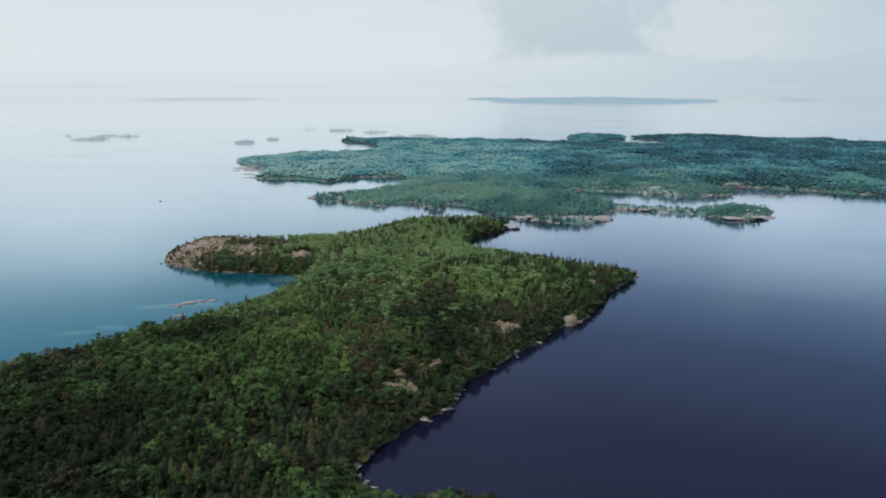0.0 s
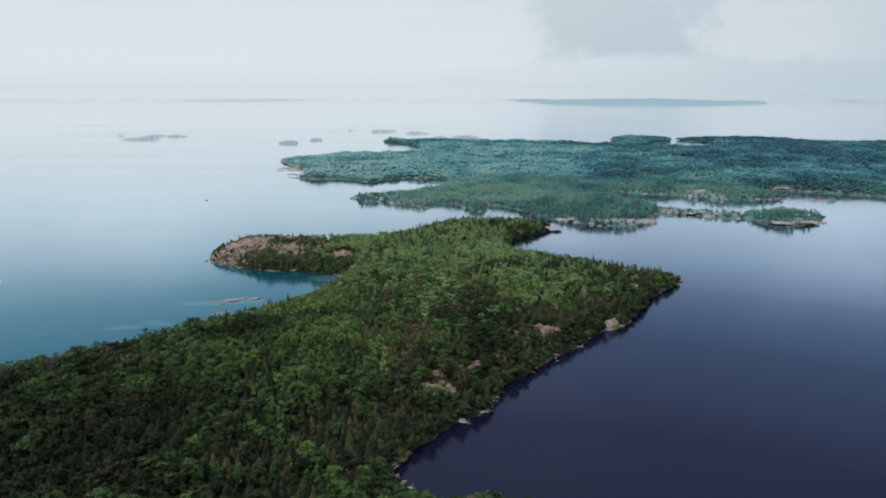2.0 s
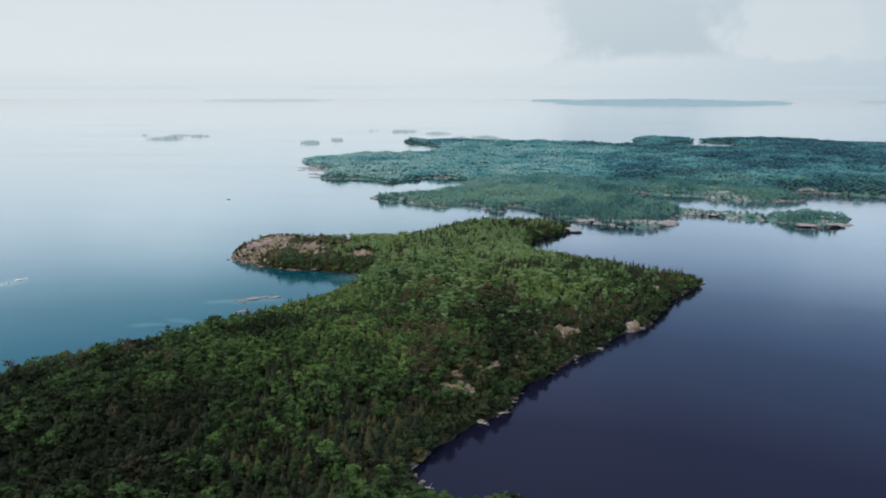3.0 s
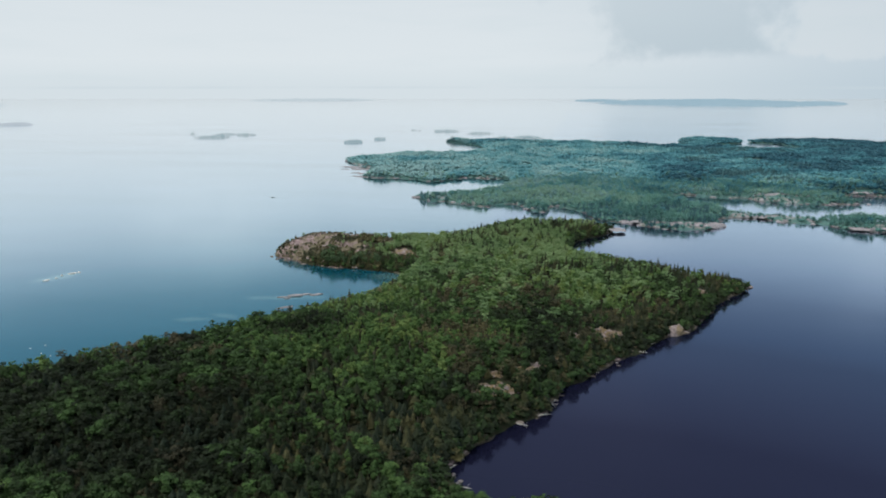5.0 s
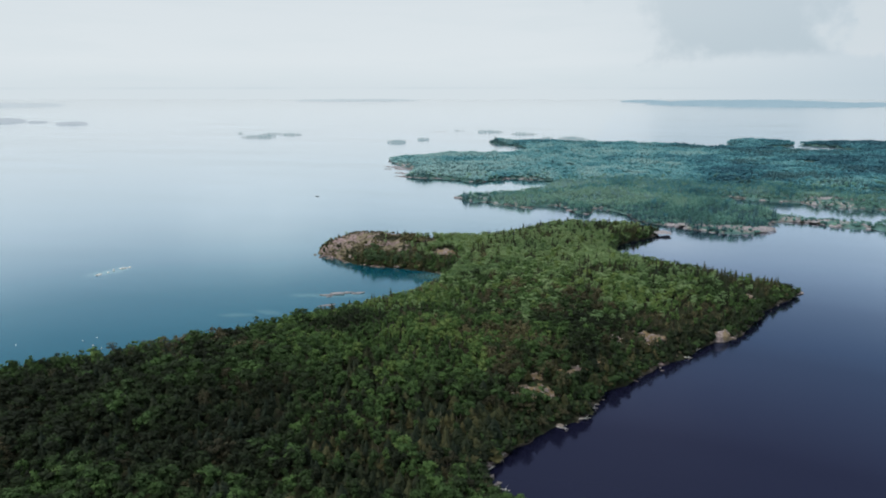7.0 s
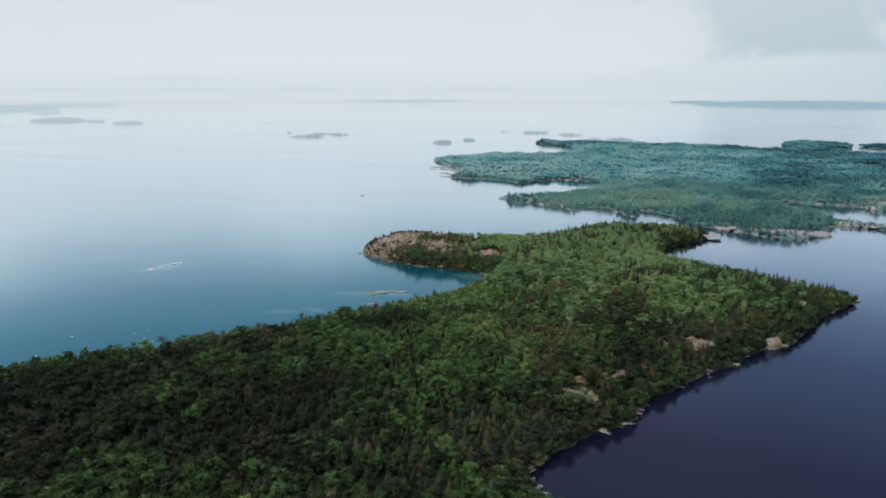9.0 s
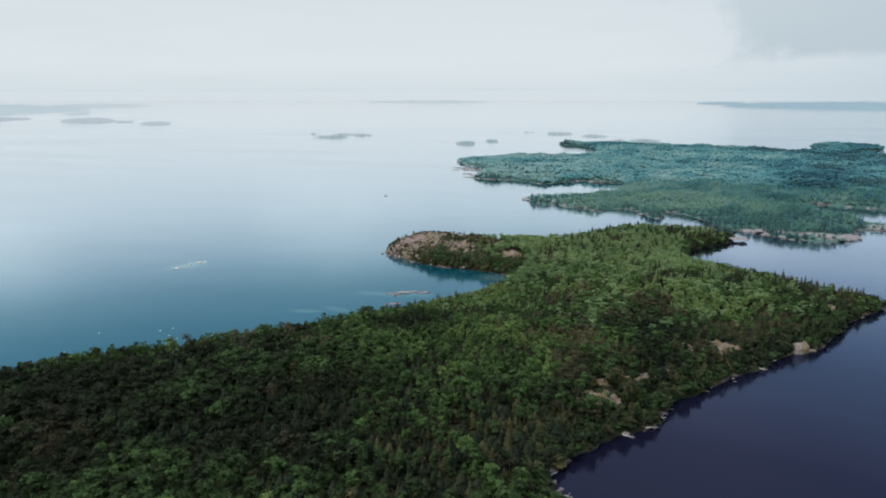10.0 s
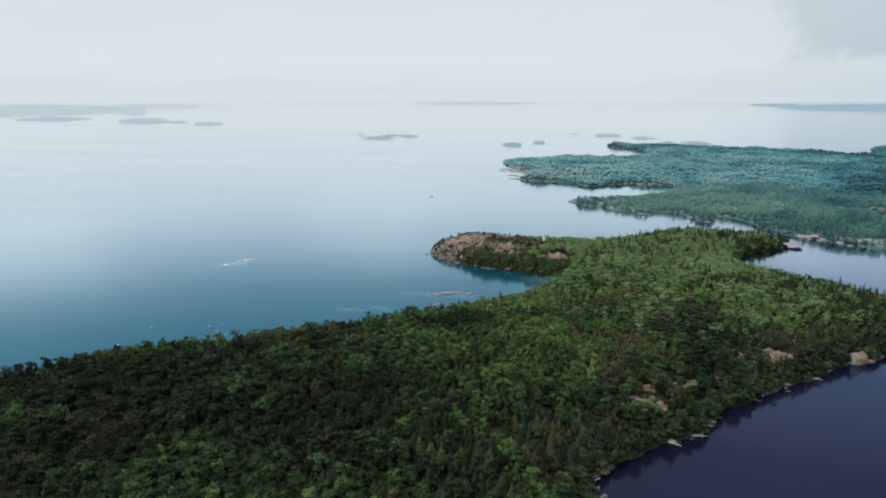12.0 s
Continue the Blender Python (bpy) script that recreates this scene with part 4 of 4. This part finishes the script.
def shrubs():
    """Low bushes that hang over the water's edge and creep over the bare western point."""
    rng = np.random.default_rng(33)
    for land, step, box, mat, name, label in ((NEAR, 1.45, (-270, 120, 110, 510), LEAF, "shore_shrubs", "low green bushes along the island shore"),
                                              (FAR, 3.4, (-280, 490, 600, 800), SHORE_LEAF, "far_shore_shrubs", "low bushes along the mainland shore")):
        gx, gy = np.meshgrid(np.arange(box[0], box[2], step), np.arange(box[1], box[3], step))
        x, y = gx.ravel() + rng.uniform(-0.5, 0.5, gx.size) * step, gy.ravel() + rng.uniform(-0.5, 0.5, gx.size) * step
        d = land.depth(x, y)
        bare = land.bare(x, y, np.maximum(d, 6.0))
        chance = np.where(d < 7, 0.95 + 0.5 * value_noise(x, y, 9, 35), np.where((bare > 0.1) | ((x < -92) & (y > 340)), 0.27 + 0.5 * value_noise(x, y, 8, 36), 0.0))
        on = (d > 0.2) & (rng.uniform(size=len(x)) < chance)
        x, y, d = x[on], y[on], d[on]
        z = land.height(x, y, d)
        k = rng.uniform(0.28, 0.68, len(x)) * (1.0 if land is NEAR else 0.95)
        k = k * np.where((d < 3) & (x > -60), 1.3, 1.0) * np.where((x < -112) & (y > 340) & (y < 450), 0.6, 1.0)
        tall = k * rng.uniform(0.7, 1.0, len(x)) * (1.0 if land is NEAR else 0.8)
        tint = np.clip(np.where((x > -40) & (y < 380), 0.24, 0.35) + 0.2 * value_noise(x, y, 12, 37) + rng.normal(scale=0.15, size=len(x)), 0, 1)
        heath = (x < -88) & (y > 340) & (y < 450) & ((d > 6) | (rng.uniform(size=len(x)) < 0.5))
        grove(name, "leaf", 2, x[~heath], y[~heath], (z - tall * 2.0)[~heath], (k * 1.2)[~heath], tall[~heath], tint[~heath], mat, label)
        grove("heath_shrubs", "leaf", 2, x[heath], y[heath], (z - tall * 2.2)[heath], (k * 1.2)[heath], tall[heath], np.clip(tint[heath] + 0.35, 0, 1), DRY, "olive-brown heath shrubs on the bare western point")


shrubs()


def rock_mesh(seed, flat, mat, detail=2):
    """A weathered granite block: rounded edges, a few flat faces, a broad base."""
    rng = np.random.default_rng(seed)
    bm = bmesh.new()
    bmesh.ops.create_icosphere(bm, subdivisions=detail, radius=1.0)
    cuts = [(unit(rng.normal(size=3)), rng.uniform(0.55, 0.85)) for _ in range(7)]
    for v in bm.verts:
        p = np.array(v.co[:])
        for n, k in cuts:
            over = p @ n - k
            if over > 0:
                p = p - n * over * 0.85
        p = p * (1 + 0.10 * rng.normal())
        v.co = p * (1, 1, flat)
    return from_bmesh("rock", bm, mat)


ROCKS = [rock_mesh(100 + i, f, GRANITE) for i, f in enumerate((0.7, 0.55, 0.8, 0.45, 0.62, 0.35))]
WHITE_ROCKS = [rock_mesh(100 + i, f, WHITE_STONE) for i, f in enumerate((0.7, 0.55, 0.8, 0.45, 0.62, 0.35))]
GREY_ROCKS = [rock_mesh(100 + i, f, GREY_GRANITE) for i, f in enumerate((0.7, 0.55, 0.8, 0.45, 0.62, 0.35))]
PALE_ROCKS = [rock_mesh(100 + i, f, PALE_GRANITE) for i, f in enumerate((0.7, 0.55, 0.8, 0.45, 0.62, 0.35))]


def rock(name, kind, x, y, z, length, width, height, turn, label, group, pale=False):
    ob = tagged(new(name, (PALE_ROCKS if pale is True else pale or ROCKS)[kind]), label, "rock", group)
    ob.matrix_basis = Matrix.LocRotScale((x, y, z), Euler((0, 0, radians(turn))), (length / 2, width / 2, height))
    return ob


def outcrop_mesh(radius, top, seed, mat=MOSSY_GRANITE):
    """A broad hump of bare granite with steps and cracks."""
    n = 26
    u, v = np.meshgrid(np.linspace(-1, 1, n), np.linspace(-1, 1, n))
    x, y = u * radius * 1.25, v * radius
    r = np.sqrt(u * u + v * v) + 0.42 * value_noise(x, y, radius * 0.45, seed) + 0.24 * value_noise(x, y, radius * 0.18, seed + 1)
    h = top * np.clip(1.15 - r * r, -0.4, 1)
    h = h + 0.5 * value_noise(x, y, 2.2, seed + 5)
    h = np.floor(h / 0.6) * 0.6 * 0.75 + h * 0.25 + 0.22 * value_noise(x, y, 0.9, seed + 2)
    h = h - 0.35 * np.clip(1 - np.abs(value_noise(x, y, radius * 0.4, seed + 3)) * 9, 0, 1)
    idx = np.arange(n * n).reshape(n, n)
    quads = np.stack([idx[:-1, :-1], idx[:-1, 1:], idx[1:, 1:], idx[1:, :-1]], -1).reshape(-1, 4)
    quads = quads[r.ravel()[quads].min(1) < 1.1]
    return mesh_of("rock_outcrop", np.stack([x, y, h], -1).reshape(-1, 3), quads, mat, False)


def build_rocks():
    for i, (x, y, r, h) in enumerate(OUTCROPS):
        ob = new("rock_outcrop", outcrop_mesh(r, h, 200 + i))
        ob.location = (x, y, float(NEAR.height(np.array([x]), np.array([y]))[0]) - 0.3)
        tagged(ob, "bare weathered granite outcrop among the trees", "rock outcrop", "granite outcrops in the woods")
        for k in range(5):
            a, q = k * 1.3 + i, r * (0.7 + 0.1 * k)
            px, py = x + q * math.cos(a) * 1.2, y + q * math.sin(a)
            rock("outcrop_rock", k % 6, px, py, float(NEAR.height(np.array([px]), np.array([py]))[0]), 0.9 + 0.25 * (k % 5), 0.9, 0.4, k * 50, "loose weathered granite block beside an outcrop", "loose rocks by the outcrops")
    shore = "rocks along the island's eastern shore"
    pale = "pale weathered granite rock at the water's edge"
    for i, (x, y, s) in enumerate([(-22.5, 164.5, 2.2), (-20.5, 161, 2.6), (-22.5, 173, 2.0), (-21.5, 177.5, 3.0), (-6.0, 197.5, 3.2), (-1.0, 204, 3.0), (1.2, 212, 3.2), (18, 241, 1.8),
                                   (33, 260, 2.4), (35, 263.5, 2.8), (37, 267, 2.6), (39.6, 272, 3.0), (41, 275, 2.0), (69, 314, 2.8), (63, 304, 2.4), (88, 344, 2.6), (74, 322, 1.8)]):
        rock("shore_rock", i % 6, x, y, 0.25, s, s * 0.7, s * 0.32, i * 47, pale, shore, True)
        rock("shore_rock", (i + 2) % 6, x + 0.35 * s, y + 0.75 * s, 0.1, s * 0.6, s * 0.45, s * 0.22, i * 31, pale, shore, True)
    rock("boulder", 2, 53, 285, 0.4, 10.0, 7.5, 5.4, 30, "house-sized rounded granite boulder in the water by the shore", shore)
    rock("boulder", 3, 57, 287, 0.2, 6.0, 4.0, 1.6, 10, "low granite boulder beside a larger one", shore)
    rock("rock_ledge", 4, 94, 354, 1.0, 9, 6, 3.0, 60, "broken granite ledge below the trees of the cape", shore)
    rock("rock_ledge", 5, 99, 361, 0.2, 15, 8, 2.6, 35, "flat granite ledge at the tip of the cape", shore)
    rock("rock_ledge", 3, 11, 151, 0.2, 9, 4, 1.6, 5, "mossy granite ledge at the tip of a spit", shore)
    edge = rounded(EAST_SHORE[4:21], 1)
    rng = np.random.default_rng(43)
    for i in range(44):
        k, f = int(rng.integers(0, len(edge) - 2)), rng.uniform()
        x, y = edge[k] * (1 - f) + edge[k + 1] * f + rng.normal(scale=0.7, size=2)
        s = rng.uniform(0.7, 2.0)
        z = max(0.0, float(NEAR.height(np.array([x]), np.array([y]))[0]))
        rock("shore_rock", i % 6, x, y, z, s, s * 0.7, s * 0.35, rng.uniform(0, 360), pale, shore, i % 4 == 0)
    reef = "low rocks of the western reef"
    for i, (x, y, l, w, h) in enumerate([(-124, 311, 7, 2.2, 0.7), (-118.5, 314, 9, 2.8, 1.3), (-114.5, 317, 6, 2.4, 1.1), (-109, 317.5, 8, 2.4, 0.9), (-117, 296, 10, 3, 0.7), (-121, 309, 4, 1.6, 0.5)]):
        rock("reef_rock", (i + 1) % 6, x, y, 0.05, l, w, h, 10 + i * 7, "low bare grey granite rock in shallow water", reef, GREY_ROCKS)
    for i, (x, y, l) in enumerate([(-252.6, 336, 5.0), (-257, 321, 4.2), (-255, 331, 2.2), (-254.5, 326, 2.0), (-250.5, 339, 2.4)]):
        rock("shoal_rock_and_glint", i, x, y, 0.1, l, l * 0.6, 0.9, 60 + i * 20, "white bleached rock just breaking the surface over a shoal", "rocks on the outer shoal", WHITE_ROCKS)
    # white stones added in place of glints and whitecaps on the water
    for i, (x, y) in enumerate([(-192.7, 236), (-188.4, 228), (-183, 226), (-218, 222), (-215, 201), (-196, 232)]):
        rock("shoal_rock_and_glint", i, x, y, 0.0, 0.9, 0.6, 0.3, i * 40, "small white stone standing in for glints and whitecaps near the shore", "rocks awash off the western shore", WHITE_ROCKS)
    rng = np.random.default_rng(44)
    point = "broken rocks round the western point"
    for i in range(46):
        a = rng.uniform(0, 1)
        x, y = (-161 + a * 62, 391 - 26 * a ** 0.6) if i % 3 else (-150 + rng.uniform(-8, 30), 398 + rng.uniform(-14, 8))
        x, y, s = x + rng.uniform(-2.5, 2.5), y + rng.uniform(-2.0, 3.0), rng.uniform(1.2, 4.2)
        z = max(0.0, float(NEAR.height(np.array([x]), np.array([y]))[0]))
        rock("point_rock", i % 6, x, y, z, s, s * 0.7, s * 0.3, rng.uniform(0, 360), "pinkish broken granite block on the point", point)
    # mainland: knolls of bare granite that fall to the water
    for i, (x, y, r, h) in enumerate([(70, 528, 7, 3.0), (84, 520, 7, 3.5), (97, 517, 7, 4.2), (108, 518, 7, 5.0), (117, 523, 7, 5.4), (158, 562, 6, 2.6), (172, 560, 6, 3.0), (186, 556, 6, 3.2),
                                      (199, 548, 5, 2.4), (228, 524, 8, 2.6), (242, 528, 7, 2.6), (195, 664, 8, 3.4), (208, 660, 8, 4.0), (222, 654, 7, 3.0), (-94, 614, 7, 2.6), (-108, 622, 6, 2.2),
                                      (-62, 595, 6, 2.2), (-236, 850, 12, 3.0), (-226, 828, 10, 3.0), (-212, 790, 10, 2.6), (-196, 772, 9, 2.0), (40, 492, 7, 2.6), (286, 694, 9, 2.4), (168, 812, 8, 3.6), (-8, 575, 5, 2.0)]):
        land = NEAR if y < 500 else FAR
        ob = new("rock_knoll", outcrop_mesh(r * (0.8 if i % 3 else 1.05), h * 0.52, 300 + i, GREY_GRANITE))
        ob.location = (x, y, max(-0.5, float(land.height(np.array([x]), np.array([y]))[0]) - 0.9))
        ob.scale = (1.6, 0.8, 0.75)
        tagged(ob, "grey-pink bare granite knoll above the water", "rock", "granite knolls along the coast")
    # broken ledges between the trees and the water
    coast = rounded(LOBE_COAST + SOUTH_COAST + SPIT + BAY_COAST, 1)[:-6]
    for i in range(150):
        k = int(rng.integers(0, len(coast) - 1))
        f = rng.uniform()
        x, y = coast[k] * (1 - f) + coast[k + 1] * f + rng.normal(scale=1.5, size=2)
        if y > 950 or x > 560:
            continue
        s = rng.uniform(3.0, 9.0)
        z = max(-0.2, float(FAR.height(np.array([x]), np.array([y]))[0]) - 0.2)
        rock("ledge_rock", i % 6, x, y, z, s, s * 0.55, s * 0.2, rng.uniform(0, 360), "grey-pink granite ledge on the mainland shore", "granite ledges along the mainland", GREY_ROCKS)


build_rocks()


def boat(x, y, turn):
    """A small open motor boat at rest on the lake."""
    root = tagged(new("motor_boat"), "small dark open motor boat on the calm lake", "boat")
    bm = bmesh.new()
    n = 9
    rings = []
    for i in range(n):
        q = i / (n - 1)
        w = 0.85 * (1 - max(0.0, q - 0.45) ** 2 * 3.2)
        w = max(w, 0.03)
        x0 = -2.2 + 4.6 * q
        rise = 0.25 * q * q
        rings.append([bm.verts.new(c) for c in ((x0, -w, 0.55 + rise), (x0, -w * 0.7, 0.0), (x0, 0, -0.2 + rise * 0.6), (x0, w * 0.7, 0.0), (x0, w, 0.55 + rise), (x0, w * 0.85, 0.5 + rise), (x0, 0, 0.12), (x0, -w * 0.85, 0.5 + rise))])
    for a, b in zip(rings, rings[1:]):
        for k in range(8):
            bm.faces.new((a[k], a[(k + 1) % 8], b[(k + 1) % 8], b[k]))
    bm.faces.new(rings[0])
    bm.faces.new(rings[-1][::-1])
    m, g = material("dark_hull_paint")
    finish(g, g.mix(g.noise(g.add("ShaderNodeTexCoord").outputs["Object"], 3.0), (0.10, 0.12, 0.13), (0.18, 0.19, 0.19)), 0.4, 0.5)
    part("hull", from_bmesh("hull", bm, m), root)
    for k in (-0.9, 0.5):
        bm = bmesh.new()
        bmesh.ops.create_cube(bm, size=1.0, matrix=Matrix.Translation((k, 0, 0.42)) @ Matrix.Diagonal((0.3, 1.3, 0.06, 1)))
        part("bench", from_bmesh("bench", bm, BARK), root)
    bm = bmesh.new()
    bmesh.ops.create_cube(bm, size=1.0, matrix=Matrix.Translation((-2.35, 0, 0.62)) @ Matrix.Diagonal((0.35, 0.3, 0.5, 1)))
    bmesh.ops.create_cube(bm, size=1.0, matrix=Matrix.Translation((-2.35, 0, 0.1)) @ Matrix.Diagonal((0.14, 0.1, 0.8, 1)))
    bmesh.ops.bevel(bm, geom=bm.edges[:], offset=0.03, segments=1)
    part("outboard_motor", from_bmesh("outboard_motor", bm, m), root)
    root.matrix_basis = pose(x, y, 0.0, 0, 0, turn) @ Matrix.Scale(0.62, 4)


boat(-245, 604, 10)


def dead_trees():
    """Bleached dead trunks that stand among the living trees above the cove."""
    m, g = material("bleached_wood")
    pos = g.add("ShaderNodeTexCoord").outputs["Object"]
    n = g.noise(g.add("ShaderNodeMapping", {0: pos, 3: (8.0, 8.0, 1.0)}).outputs[0], 2.0, 4.0)
    finish(g, g.ramp(n, [(0.3, (0.13, 0.11, 0.09)), (0.7, (0.27, 0.235, 0.195))]), 0.85, 0.15)
    rng = np.random.default_rng(55)
    shapes = []
    for k in range(3):
        me = trunk(7.0 + 0.37 * k, 0.17).copy()
        me.materials.clear()
        me.materials.append(m)
        shapes.append(me)
    pale, g = material("white_driftwood")
    pos = g.add("ShaderNodeTexCoord").outputs["Object"]
    n = g.noise(g.add("ShaderNodeMapping", {0: pos, 3: (9.0, 9.0, 1.0)}).outputs[0], 2.0, 4.0)
    finish(g, g.ramp(n, [(0.3, (0.34, 0.32, 0.29)), (0.7, (0.62, 0.60, 0.57))]), 0.85, 0.15)
    logs = []
    for me in shapes:
        logs.append(me.copy())
        logs[-1].materials.clear()
        logs[-1].materials.append(pale)
    # bleached logs washed up along the eastern shore
    for i, (x, y, turn, tilt, size) in enumerate([(1.6, 211, 75, 74, 0.62), (-0.6, 203, 100, 80, 0.55), (-6.4, 196.5, 60, 78, 0.5), (-21.2, 177, 20, 70, 0.6), (-22.6, 172.5, 110, 82, 0.4),
                                                 (-22.8, 164.5, 15, 72, 0.55), (-19.6, 160.2, 80, 84, 0.5), (36, 262.5, 60, 80, 0.6), (39.8, 270, 95, 76, 0.55), (18.2, 240, 70, 82, 0.35), (-23.4, 168, 130, 68, 0.35)]):
        log = tagged(new("driftwood_log", logs[i % 3]), "bleached fallen log lying at the water's edge", "log", "driftwood along the eastern shore")
        log.matrix_basis = Matrix.LocRotScale((x, y, 0.35), Euler((radians(tilt), 0, radians(turn))), (size * 1.9, size * 1.9, size * 1.1))
    for i in range(13):
        x, y = rng.uniform(-75, -12), rng.uniform(168, 222)
        d = float(NEAR.depth(np.array([x]), np.array([y]))[0])
        if d < 3:
            continue
        z = float(NEAR.height(np.array([x]), np.array([y]))[0])
        root = tagged(new("dead_tree"), "bleached dead tree trunk with bare branches", "tree", "dead trees above the cove")
        part("trunk", shapes[i % 3], root)
        k = rng.uniform(0.5, 0.8)
        root.matrix_basis = Matrix.LocRotScale((x, y, z), Euler((rng.uniform(-0.12, 0.12), rng.uniform(-0.12, 0.12), rng.uniform(0, 6.28))), (k, k, k))


dead_trees()
